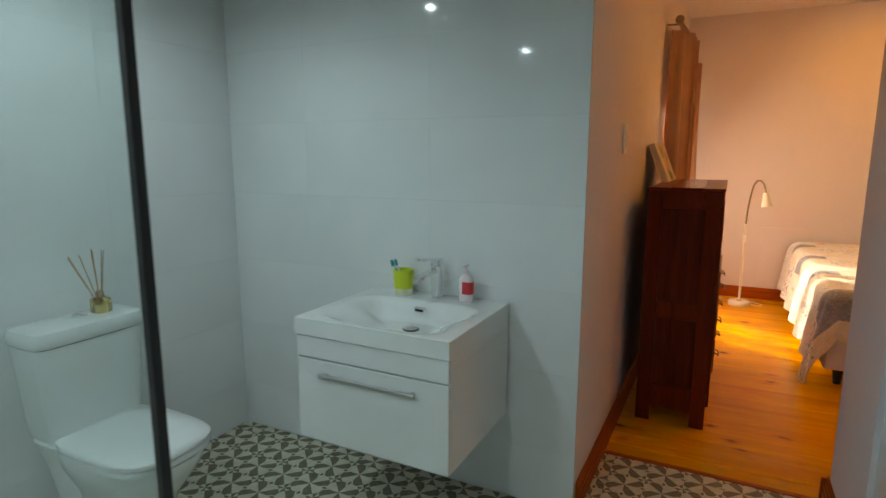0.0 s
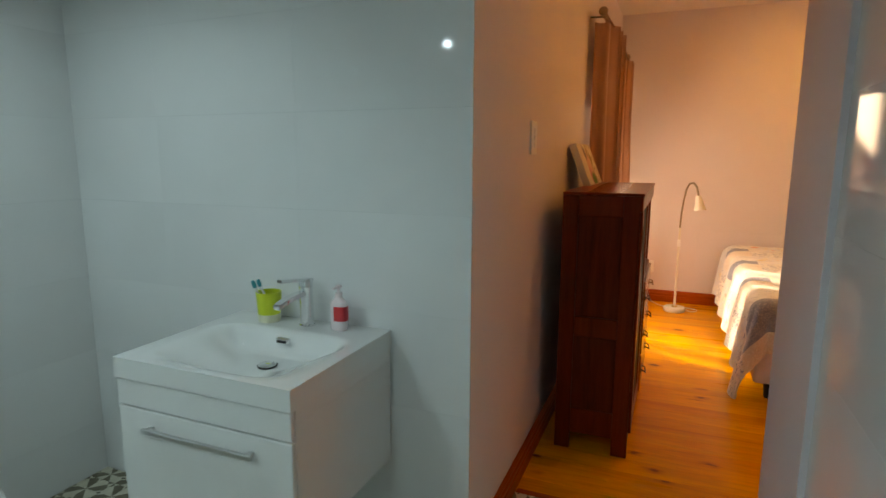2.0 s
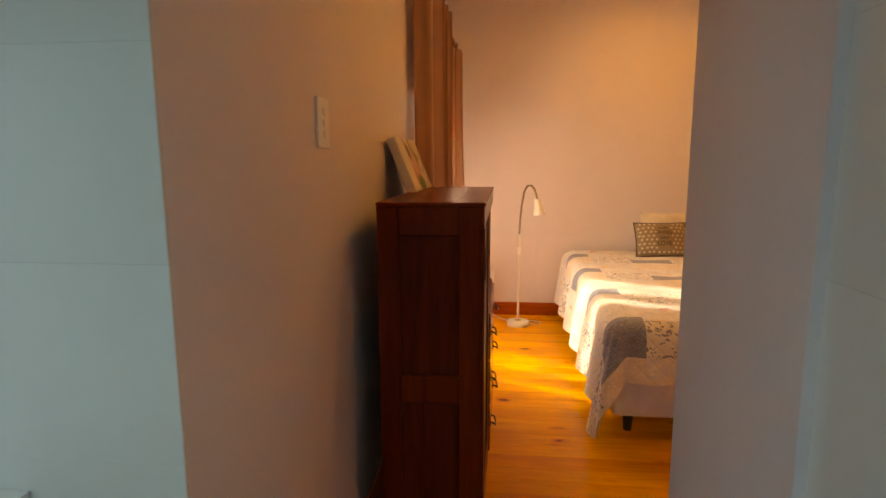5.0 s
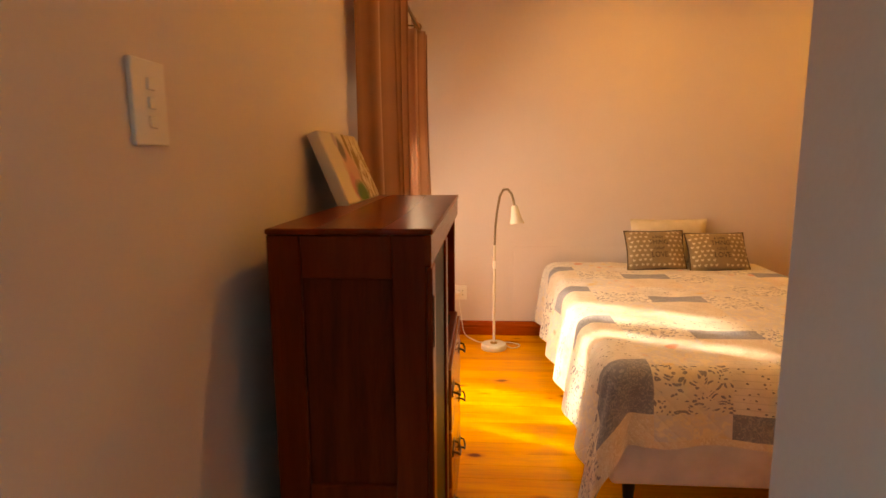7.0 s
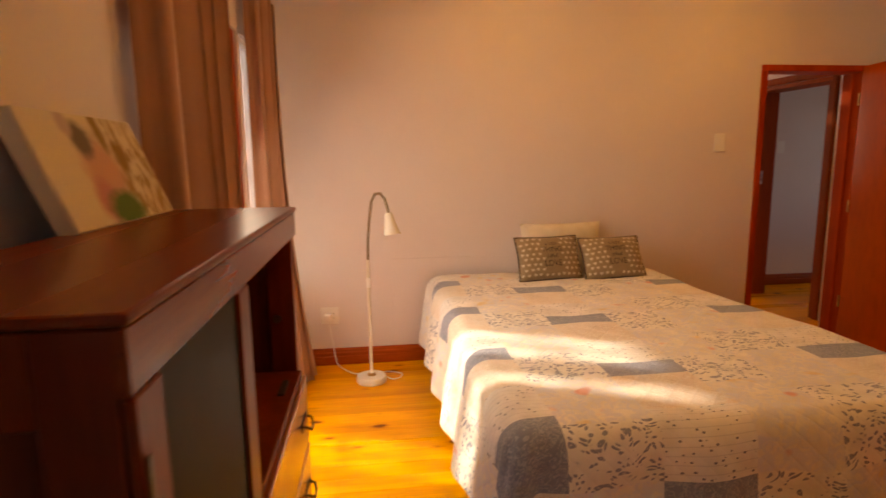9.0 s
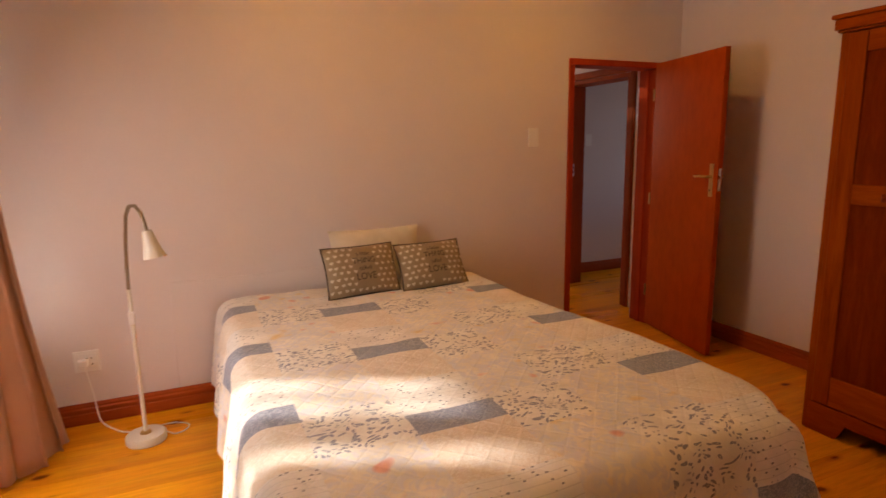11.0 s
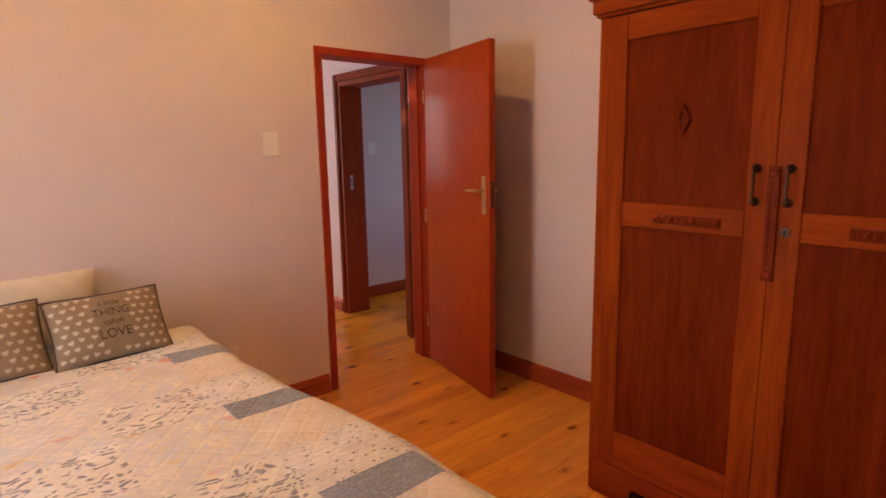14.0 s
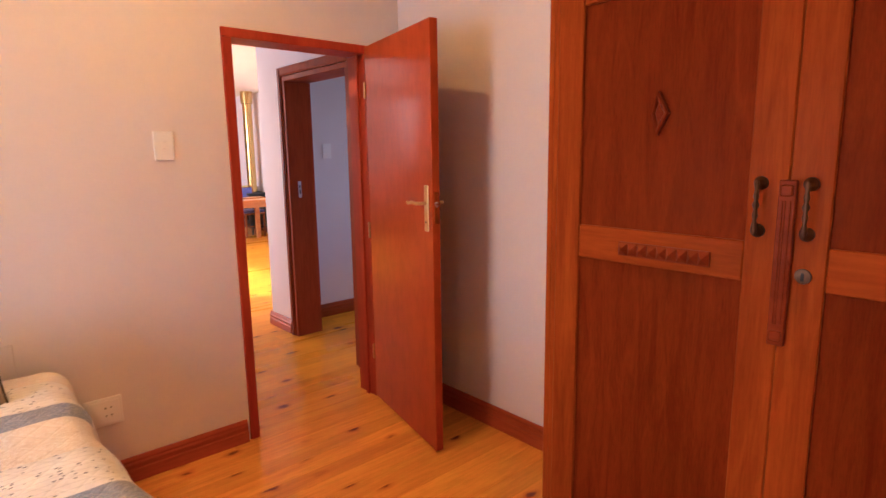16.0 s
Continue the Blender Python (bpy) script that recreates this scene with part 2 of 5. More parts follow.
def pattern_tile(name, size):
    """Encaustic cement tile: an eight-armed pinwheel of olive and cream triangles, with small lozenges at the edges."""
    m, t, N, L, B = shader(name)
    v = coords(N, L, scale=(1 / size,) * 3)
    sp = N.new("ShaderNodeSeparateXYZ")
    L.new(v, sp.inputs[0])

    def mth(op, a, b=None):
        n = N.new("ShaderNodeMath")
        n.operation = op
        for i, x in enumerate((a, b)):
            if x is None:
                continue
            if isinstance(x, (int, float)):
                n.inputs[i].default_value = x
            else:
                L.new(x, n.inputs[i])
        return n.outputs[0]
    x, y = sp.outputs[0], sp.outputs[1]
    ang = mth('ARCTAN2', y, x)
    sect = mth('GREATER_THAN', mth('SINE', mth('MULTIPLY', ang, 4.0)), 0.0)
    ax, ay = mth('ABSOLUTE', x), mth('ABSOLUTE', y)
    # lozenges at the middle of the edges and stars at the corners
    ex = mth('ADD', mth('MULTIPLY', mth('SUBTRACT', 0.5, ax), 2.2), mth('MULTIPLY', ay, 3.6))
    ey = mth('ADD', mth('MULTIPLY', mth('SUBTRACT', 0.5, ay), 2.2), mth('MULTIPLY', ax, 3.6))
    loz = mth('LESS_THAN', mth('MINIMUM', ex, ey), 0.42)
    small = mth('LESS_THAN', mth('MINIMUM', ex, ey), 0.2)
    cor = mth('LESS_THAN', mth('ADD', mth('SUBTRACT', 0.5, ax), mth('SUBTRACT', 0.5, ay)), 0.24)
    f = mth('MAXIMUM', mth('MULTIPLY', sect, mth('SUBTRACT', 1.0, loz)), small)
    f = mth('ABSOLUTE', mth('SUBTRACT', f, cor))
    n1 = nd(N, "ShaderNodeTexNoise", Scale=30.0, Detail=4.0)
    L.new(coords(N, L, spread=5.0), n1.inputs["Vector"])
    light = ramp(N, L, n1.outputs[0], [(0.3, (0.54, 0.51, 0.40)), (0.7, (0.66, 0.63, 0.51))])
    dark = ramp(N, L, n1.outputs[0], [(0.3, (0.13, 0.11, 0.068)), (0.7, (0.19, 0.165, 0.11))])
    L.new(mixc(N, L, light, dark, f), B.inputs["Base Color"])
    B.inputs["Roughness"].default_value = 0.5
    bump(N, L, B, n1.outputs[0], 0.08, 0.001)
    return m


def tile_glaze(name):
    m, t, N, L, B = shader(name)
    v = coords(N, L, spread=4.0)
    n = nd(N, "ShaderNodeTexNoise", Scale=2.2, Detail=2.0)
    L.new(v, n.inputs["Vector"])
    L.new(ramp(N, L, n.outputs[0], [(0.3, (0.74, 0.75, 0.75)), (0.7, (0.79, 0.80, 0.80))]), B.inputs["Base Color"])
    B.inputs["Roughness"].default_value = 0.06
    n2 = nd(N, "ShaderNodeTexNoise", Scale=7.0, Detail=1.0)
    L.new(v, n2.inputs["Vector"])
    bump(N, L, B, n2.outputs[0], 0.05, 0.004)
    return m


M = {
    "wall": plain("wall_paint", (0.785, 0.735, 0.77), 0.62, var=0.03, fine=90, coarse=1.3, bumps=0.22),
    "ceil": plain("ceiling_paint", (0.84, 0.81, 0.78), 0.7, var=0.02, fine=80, bumps=0.1),
    "tile": tile_glaze("white_wall_tile"),
    "grout": plain("grout", (0.76, 0.76, 0.75), 0.85, fine=200),
    "floor_tile": pattern_tile("cement_floor_tile", 0.16),
    "pine": wood("pine_floor", (0.70, 0.26, 0.003), (0.83, 0.365, 0.004), (0.91, 0.455, 0.009), 0.30, 0, 7.0, coat=0.06, knots=1.0, tint=0.07, spec=0.14),
    "skirt": wood("skirting_wood", (0.30, 0.058, 0.010), (0.40, 0.082, 0.014), (0.47, 0.105, 0.020), 0.4, 0, 10.0, coat=0.05, spec=0.15),
    "skirt_y": wood("skirting_wood_y", (0.30, 0.058, 0.010), (0.40, 0.082, 0.014), (0.47, 0.105, 0.020), 0.4, 1, 10.0, coat=0.05, spec=0.15),
    "door": wood("door_wood", (0.38, 0.055, 0.0003), (0.41, 0.062, 0.0003), (0.44, 0.070, 0.0005), 0.30, 2, 2.5, coat=0.10, tint=0.04, spec=0.06, stretch=0.4),
    "frame": wood("door_frame_wood", (0.34, 0.038, 0.005), (0.41, 0.05, 0.006), (0.46, 0.064, 0.008), 0.45, 2, 10.0, coat=0.0, spec=0.12),
    "hall_frame": wood("hall_frame_wood", (0.22, 0.04, 0.009), (0.29, 0.056, 0.012), (0.35, 0.075, 0.018), 0.5, 2, 10.0, coat=0.0, spec=0.12),
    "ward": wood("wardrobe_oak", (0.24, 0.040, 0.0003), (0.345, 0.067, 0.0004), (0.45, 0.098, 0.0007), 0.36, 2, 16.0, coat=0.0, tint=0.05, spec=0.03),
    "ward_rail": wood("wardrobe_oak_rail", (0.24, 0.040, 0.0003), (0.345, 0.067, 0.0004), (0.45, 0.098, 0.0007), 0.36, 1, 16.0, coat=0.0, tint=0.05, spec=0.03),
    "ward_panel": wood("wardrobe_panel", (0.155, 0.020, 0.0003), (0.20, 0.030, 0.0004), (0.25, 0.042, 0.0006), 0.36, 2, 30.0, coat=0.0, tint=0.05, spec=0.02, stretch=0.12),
    "carving": wood("carved_oak", (0.20, 0.030, 0.003), (0.26, 0.042, 0.004), (0.31, 0.056, 0.006), 0.5, 1, 14.0, coat=0.0, spec=0.12),
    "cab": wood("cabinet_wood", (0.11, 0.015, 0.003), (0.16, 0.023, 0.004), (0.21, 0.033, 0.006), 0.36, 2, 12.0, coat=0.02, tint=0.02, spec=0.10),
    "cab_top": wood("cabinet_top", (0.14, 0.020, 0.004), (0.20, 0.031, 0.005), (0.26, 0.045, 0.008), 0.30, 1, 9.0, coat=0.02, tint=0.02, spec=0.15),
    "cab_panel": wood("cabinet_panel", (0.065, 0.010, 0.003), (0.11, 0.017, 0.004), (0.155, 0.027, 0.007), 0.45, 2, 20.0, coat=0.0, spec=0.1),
    "drawer": wood("drawer_wood", (0.26, 0.075, 0.022), (0.34, 0.105, 0.03), (0.40, 0.13, 0.04), 0.22, 1, 10.0, coat=0.4),
    "table": wood("table_pine", (0.50, 0.2, 0.06), (0.58, 0.26, 0.08), (0.64, 0.31, 0.1), 0.3, 0, 9.0),
    "chair": wood("chair_wood", (0.24, 0.09, 0.03), (0.3, 0.12, 0.04), (0.36, 0.15, 0.05), 0.35, 2, 10.0),
    "white_gloss": plain("white_lacquer", (0.80, 0.80, 0.79), 0.22, var=0.015, bumps=0.02, coat=0.3),
    "ceramic": plain("white_ceramic", (0.82, 0.83, 0.82), 0.1, var=0.01, bumps=0.0, coat=0.5),
    "plastic": plain("white_plastic", (0.90, 0.90, 0.92), 0.35, var=0.02, bumps=0.03),
    "white_metal": plain("white_enamel", (0.78, 0.75, 0.68), 0.35, var=0.03, bumps=0.03),
    "chrome": plain("chrome", (0.85, 0.86, 0.87), 0.08, 1.0, var=0.02, bumps=0.0),
    "steel": plain("brushed_steel", (0.62, 0.62, 0.62), 0.3, 1.0, var=0.04),
    "brass": plain("aged_brass", (0.62, 0.44, 0.17), 0.3, 1.0, var=0.12),
    "bronze": plain("dark_bronze", (0.13, 0.075, 0.04), 0.38, 0.85, var=0.35, fine=140),
    "black": plain("black_metal", (0.022, 0.022, 0.024), 0.4, 0.2, var=0.1),
    "neck": plain("gooseneck_steel", (0.30, 0.24, 0.17), 0.4, 0.8, var=0.1),
    "dark": plain("dark_slot", (0.012, 0.012, 0.012), 0.6),
    "lime": plain("lime_plastic", (0.62, 0.70, 0.04), 0.3, var=0.04),
    "cream_plastic": plain("cream_plastic", (0.75, 0.74, 0.55), 0.3, var=0.03),
    "teal": plain("teal_plastic", (0.02, 0.30, 0.34), 0.35),
    "red_label": plain("red_label", (0.70, 0.035, 0.045), 0.4, var=0.05),
    "clear": plain("clear_plastic", (0.86, 0.74, 0.75), 0.15, var=0.02, bumps=0.0, coat=0.4),
    "amber": glass("amber_oil", (0.85, 0.65, 0.18), 0.05),
    "reed": wood("reed", (0.34, 0.2, 0.09), (0.44, 0.27, 0.13), (0.52, 0.33, 0.17), 0.7, 2, 40.0),
    "pane": glass("window_glass"),
    "screen": glass("shower_glass", (0.80, 0.89, 0.88)),
    "cab_glass": plain("smoked_glass", (0.03, 0.028, 0.024), 0.5, var=0.08, bumps=0.0, spec=0.05),
    "mattress": fabric("mattress_ticking", (0.85, 0.86, 0.92), uv=False),
    "pillow": fabric("pillow_cotton", (0.80, 0.76, 0.66), uv=False),
    "cushion": fabric("cushion_taupe", (0.33, 0.26, 0.17), uv=False),
    "piping": fabric("cushion_piping", (0.07, 0.05, 0.038), uv=False),
    "heart": fabric("heart_print", (0.70, 0.66, 0.56), uv=False),
    "ink": fabric("ink_print", (0.05, 0.04, 0.032), uv=False),
    "q_blue": fabric("quilt_blue", (0.25, 0.29, 0.42), (0.40, 0.44, 0.56), "scroll"),
    "q_cream": fabric("quilt_cream_dash", (0.90, 0.90, 0.90), (0.20, 0.22, 0.30), "dash"),
    "q_tan": fabric("quilt_tan", (0.84, 0.77, 0.69), (0.91, 0.88, 0.84), "scroll"),
    "q_sprig": fabric("quilt_sprig", (0.89, 0.88, 0.85), (0.25, 0.28, 0.40), "sprig"),
    "q_bloom": fabric("quilt_bloom", (0.89, 0.86, 0.80), (0.74, 0.76, 0.85), "bloom"),
    "q_back": fabric("quilt_backing", (0.60, 0.55, 0.47)),
    "blue_cloth": fabric("blue_cloth", (0.07, 0.09, 0.36), (0.18, 0.21, 0.50), "scroll", uv=False),
    "stove": plain("cast_iron", (0.04, 0.042, 0.045), 0.55, 0.3, var=0.15),
    "flue": plain("flue_steel", (0.50, 0.36, 0.13), 0.22, 1.0, var=0.06, bumps=0.0),
    "yellow": plain("straw_yellow", (0.62, 0.50, 0.12), 0.6),
    "ground": plain("paving", (0.36, 0.30, 0.23), 0.9, var=0.2, fine=40, coarse=1.0, bumps=0.5),
    "canvas": plain("canvas_white", (0.74, 0.70, 0.63), 0.75, var=0.03, fine=250, bumps=0.15),
    "lamp_bed": glow("lamp_bedroom", LAMP_BED_COLOR, LAMP_BED),
    "lamp_bath": glow("lamp_bathroom", LAMP_BATH_COLOR, LAMP_BATH),
}


def curtain_cloth():
    m, t, N, L, B = shader("curtain_cloth")
    v = coords(N, L)
    n = nd(N, "ShaderNodeTexNoise", Scale=220.0, Detail=2.0)
    n2 = nd(N, "ShaderNodeTexNoise", Scale=3.0, Detail=3.0)
    L.new(v, n.inputs["Vector"])
    L.new(v, n2.inputs["Vector"])
    c = ramp(N, L, n2.outputs[0], [(0.3, (0.40, 0.215, 0.14)), (0.7, (0.48, 0.27, 0.185))])
    L.new(c, B.inputs["Base Color"])
    B.inputs["Roughness"].default_value = 0.85
    B.inputs["Sheen Weight"].default_value = 0.4
    bump(N, L, B, n.outputs[0], 0.25, 0.002)
    tr = N.new("ShaderNodeBsdfTranslucent")
    tr.inputs[0].default_value = (0.62, 0.36, 0.22, 1)
    mx = nd(N, "ShaderNodeMixShader", Fac=0.04)
    L.new(B.outputs[0], mx.inputs[1])
    L.new(tr.outputs[0], mx.inputs[2])
    L.new(mx.outputs[0], N["Material Output"].inputs[0])
    return m


def canvas_print():
    """A loose print on a pale ground: a pink bloom, a dark bud over it, ochre stems and green leaves below."""
    m, t, N, L, B = shader("canvas_print")
    v = coords(N, L)
    n = nd(N, "ShaderNodeTexNoise", Scale=34.0, Detail=4.0, Roughness=0.65)
    L.new(v, n.inputs["Vector"])

    def blot(y, z, ry, rz, rough, lo=0.35, hi=0.62):
        mp = N.new("ShaderNodeMapping")
        mp.vector_type = 'TEXTURE'
        mp.inputs["Location"].default_value = (0, y, z)
        mp.inputs["Scale"].default_value = (1, ry, rz)
        L.new(v, mp.inputs["Vector"])
        ln = N.new("ShaderNodeVectorMath")
        ln.operation = 'LENGTH'
        L.new(mp.outputs[0], ln.inputs[0])
        ma = N.new("ShaderNodeMath")
        ma.operation = 'MULTIPLY_ADD'
        ma.inputs[1].default_value = rough
        L.new(n.outputs[0], ma.inputs[0])
        L.new(ln.outputs["Value"], ma.inputs[2])
        return ramp(N, L, ma.outputs[0], [(min(lo + rough * 0.5, 0.95), (1, 1, 1)), (min(hi + rough * 0.5, 1.0), (0, 0, 0))])
    c = (0.76, 0.71, 0.62)
    # ochre stems: drawn-out flecks over one half
    v2 = coords(N, L, scale=(1, 52, 17))
    n2 = nd(N, "ShaderNodeTexNoise", Scale=1.0, Detail=4.0, Distortion=0.7)
    L.new(v2, n2.inputs["Vector"])
    flecks = ramp(N, L, n2.outputs[0], [(0.47, (0, 0, 0)), (0.55, (1, 1, 1))])
    half = blot(0.15, 0.12, 0.36, 0.36, 0.25, 0.25, 0.6)
    c = mixc(N, L, c, (0.36, 0.24, 0.08), mixc(N, L, flecks, half, 1.0, 'MULTIPLY'))
    for y, z, ry, rz, col, k in ((-0.02, 0.125, 0.17, 0.15, (0.66, 0.40, 0.34), 0.35), (-0.07, 0.055, 0.10, 0.11, (0.60, 0.28, 0.30), 0.3), (-0.06, 0.20, 0.085, 0.085, (0.17, 0.15, 0.15), 0.4), (-0.10, 0.235, 0.05, 0.06, (0.55, 0.45, 0.50), 0.3), (0.04, 0.235, 0.04, 0.13, (0.30, 0.21, 0.07), 0.45), (0.0, 0.03, 0.17, 0.09, (0.09, 0.20, 0.05), 0.4), (0.10, 0.16, 0.06, 0.09, (0.30, 0.20, 0.07), 0.5)):
        c = mixc(N, L, c, col, blot(y, z, ry, rz, k))
    L.new(c, B.inputs["Base Color"])
    B.inputs["Roughness"].default_value = 0.7
    return m


M["curtain"], M["print"] = curtain_cloth(), canvas_print()

# ---- mesh helpers ----


def bx(bm, x0, x1, y0, y1, z0, z1, bev=0.0, seg=1):
    r = bmesh.ops.create_cube(bm, size=1.0)
    vs = r["verts"]
    for v in vs:
        v.co = Vector((x0 + (v.co.x + 0.5) * (x1 - x0), y0 + (v.co.y + 0.5) * (y1 - y0), z0 + (v.co.z + 0.5) * (z1 - z0)))
    if bev:
        es = list({e for v in vs for e in v.link_edges})
        bmesh.ops.bevel(bm, geom=es, offset=bev, segments=seg, affect='EDGES', profile=0.5)
    return bm


def box(x0, x1, y0, y1, z0, z1, bev=0.0, seg=1):
    return bx(bmesh.new(), x0, x1, y0, y1, z0, z1, bev, seg)


def loft(rings, caps=True, bm=None):
    """Skin through rings of points, each with the same count."""
    bm = bm or bmesh.new()
    made = [[bm.verts.new(p) for p in ring] for ring in rings]
    n = len(made[0])
    for a, b in zip(made, made[1:]):
        for i in range(n):
            bm.faces.new((a[i], a[(i + 1) % n], b[(i + 1) % n], b[i]))
    if caps:
        bm.faces.new(list(reversed(made[0])))
        bm.faces.new(made[-1])
    return bm


def lathe(profile, at=(0, 0, 0), seg=20, axis='z', bm=None):
    rings = []
    for r, h in profile:
        ring = []
        for i in range(seg):
            a = 2 * math.pi * i / seg
            p = (r * math.cos(a), r * math.sin(a), h)
            if axis == 'x':
                p = (h, r * math.cos(a), r * math.sin(a))
            elif axis == 'y':
                p = (r * math.sin(a), h, r * math.cos(a))
            ring.append(Vector(p) + Vector(at))
        rings.append(ring)
    return loft(rings, True, bm)


def tube(points, r, seg=8, bm=None):
    pts = [Vector(p) for p in points]
    rings, up = [], Vector((0.123, 0.456, 0.88)).normalized()
    for i, p in enumerate(pts):
        d = (pts[min(i + 1, len(pts) - 1)] - pts[max(i - 1, 0)]).normalized()
        u = (up - d * up.dot(d)).normalized()
        up = u
        w = d.cross(u)
        rr = r[i] if isinstance(r, (list, tuple)) else r
        rings.append([p + (u * math.cos(2 * math.pi * k / seg) + w * math.sin(2 * math.pi * k / seg)) * rr for k in range(seg)])
    return loft(rings, True, bm)


def rounded(cx, cy, hx, hy, z, p=4.0, n=28):
    """A superellipse ring."""
    out = []
    for i in range(n):
        a = 2 * math.pi * i / n
        c, s = math.cos(a), math.sin(a)
        out.append((cx + hx * math.copysign(abs(c) ** (2 / p), c), cy + hy * math.copysign(abs(s) ** (2 / p), s), z))
    return out


def link(name, bm, material, smooth=None):
    me = bpy.data.meshes.new(name)
    bmesh.ops.recalc_face_normals(bm, faces=bm.faces)
    bm.to_mesh(me)
    bm.free()
    for m in (material if isinstance(material, (list, tuple)) else [material]):
        me.materials.append(m)
    if smooth:
        for p in me.polygons:
            p.use_smooth = True
        me.set_sharp_from_angle(angle=radians(smooth))
    return new(name, me)


def part(name, bm, material, parent, label="", smooth=None):
    o = link(name, bm, material, smooth)
    o.parent = parent
    if label:
        o["label"] = label
    return o


def thing(name, at, label, category, group="", rz=0.0, kind=""):
    e = new(name)
    e.empty_display_size = 0.1
    e.matrix_world = pose(*at, 0, 0, rz)
    return tagged(e, label, category, group, kind)


def setting(name, bm, material, label="", category="", smooth=None):
    return tagged(link(name, bm, material, smooth), label, category, "", "structure")


# ---- the large structure ----
# plan: bathroom x -1.84..0.98, y -0.9..2.40; bedroom x 0..4.59, y 2.95..6.83; passage x 0..0.98 between them
XL, XR, YF, ZC, ZB = 0.0, 4.59, 6.83, 2.86, 2.36
GD0, GD1, GDZ = 5.00, 6.17, 2.14   # garden door opening in the wall at x = 0
SL0, SL1, SLA, SLB = 6.25, 6.62, 0.60, 2.14   # narrow sidelight beside it
DX0, DX1, DZ = 3.555, 4.365, 2.085   # bedroom door opening

w = box(-0.30, XL, 2.408, GD0, 0, ZC)
bx(w, -0.08, XL, GD1, SL0, 0, ZC)
bx(w, -0.08, XL, SL1, YF + 0.2, 0, ZC)
bx(w, -0.08, XL, SL0, SL1, 0, SLA)
bx(w, -0.08, XL, SL0, SL1, SLB, ZC)
bx(w, -0.30, XL, GD0, GD1, GDZ, ZC)
setting("wall_west", w, M["wall"], "warm off-white plastered bedroom wall", "wall")
w = box(0.0, DX0, YF, YF + 0.2, 0, ZC)
bx(w, DX1, 4.79, YF, YF + 0.2, 0, ZC)
bx(w, DX0, DX1, YF, YF + 0.2, DZ, ZC)
setting("wall_north", w, M["wall"], "warm off-white plastered wall behind the bed", "wall")
setting("wall_east", box(XR, XR + 0.2, 2.75, YF, 0, ZC), M["wall"], "warm off-white plastered wall behind the wardrobe", "wall")
setting("wall_south", box(1.18, XR, 2.75, 2.95, 0, ZC), M["wall"], "warm off-white plastered bedroom wall", "wall")
setting("wall_passage", box(0.962, 1.18, 2.38, 2.95, 0, ZC), M["wall"], "plastered end of the wall beside the passage", "wall")
setting("wall_bath_east", box(0.988, 1.18, -0.9, 2.38, 0, ZC), M["grout"], "tiled bathroom wall", "wall")
setting("wall_bath_north", box(-2.04, -0.30, 2.408, 2.6, 0, ZC), M["grout"], "tiled wall behind the washbasin", "wall")
setting("wall_bath_west", box(-2.04, -1.848, -1.1, 2.408, 0, ZC), M["grout"], "tiled wall behind the toilet", "wall")
setting("wall_bath_south", box(-1.848, 1.18, -1.1, -0.908, 0, ZC), M["grout"], "tiled bathroom wall", "wall")
setting("ceiling_bedroom", box(-0.3, 4.79, 2.4, YF + 0.2, ZC, ZC + 0.15), M["ceil"], "plain white painted ceiling", "ceiling")
setting("ceiling_bath", box(-2.04, 1.18, -1.1, 2.4, ZB, ZB + 0.1), M["ceil"], "plain white bathroom ceiling with downlights", "ceiling")
setting("lintel", box(0.002, 0.951, 2.30, 2.42, ZB - 0.02, ZC), M["wall"], "plastered lintel over the passage", "wall")
setting("roof_slab", box(-2.04, 1.18, -1.1, 2.4, ZC, ZC + 0.15), M["ceil"])

# hall, small room beside it and living room beyond the bedroom door
HX = 4.55
w = box(HX, HX + 0.2, 7.03, 7.32, 0, ZC)
bx(w, HX, HX + 0.2, 8.26, 8.72, 0, ZC)
bx(w, HX, HX + 0.2, 7.32, 8.26, 2.085, ZC)
setting("wall_hall_east", w, M["wall"], "off-white plastered hall wall with a doorway", "wall")
setting("wall_hall_west", box(3.0, 3.2, 7.03, 10.4, 0, 2.68), M["wall"], "off-white plastered hall wall", "wall")
setting("wall_side_room", box(HX + 0.2, 7.2, 8.60, 8.72, 0, ZC), M["wall"], "pale plastered wall of the small side room", "wall")
# the opening in this unseen wall is assumed, to hold the side room's fill light
w = box(7.0, 7.2, 7.03, 7.3, 0, ZC)
bx(w, 7.0, 7.2, 8.3, 8.60, 0, ZC)
bx(w, 7.0, 7.2, 7.3, 8.3, 0, 1.0)
bx(w, 7.0, 7.2, 7.3, 8.3, 2.1, ZC)
setting("wall_side_room_east", w, M["wall"], "pale plastered wall with an unseen opening added for the fill light", "wall")
setting("wall_side_room_south", box(4.79, 7.2, 6.83, 7.03, 0, ZC), M["wall"], "pale plastered wall", "wall")
setting("wall_living_east", box(7.2, 7.4, 8.72, 18.0, 0, 2.9), M["wall"], "pale plastered living room wall behind the stove", "wall")
setting("wall_living_north", box(2.0, 7.4, 18.0, 18.2, 0, 2.9), M["wall"], "pale plastered living room wall", "wall")
w = box(2.0, 2.2, 8.92, 11.0, 0, 2.9)
bx(w, 2.0, 2.2, 13.6, 18.0, 0, 2.9)
bx(w, 2.0, 2.2, 11.0, 13.6, 0, 0.9)
bx(w, 2.0, 2.2, 11.0, 13.6, 2.5, 2.9)
setting("wall_living_west", w, M["wall"], "plastered living room wall with a wide window opening", "wall")
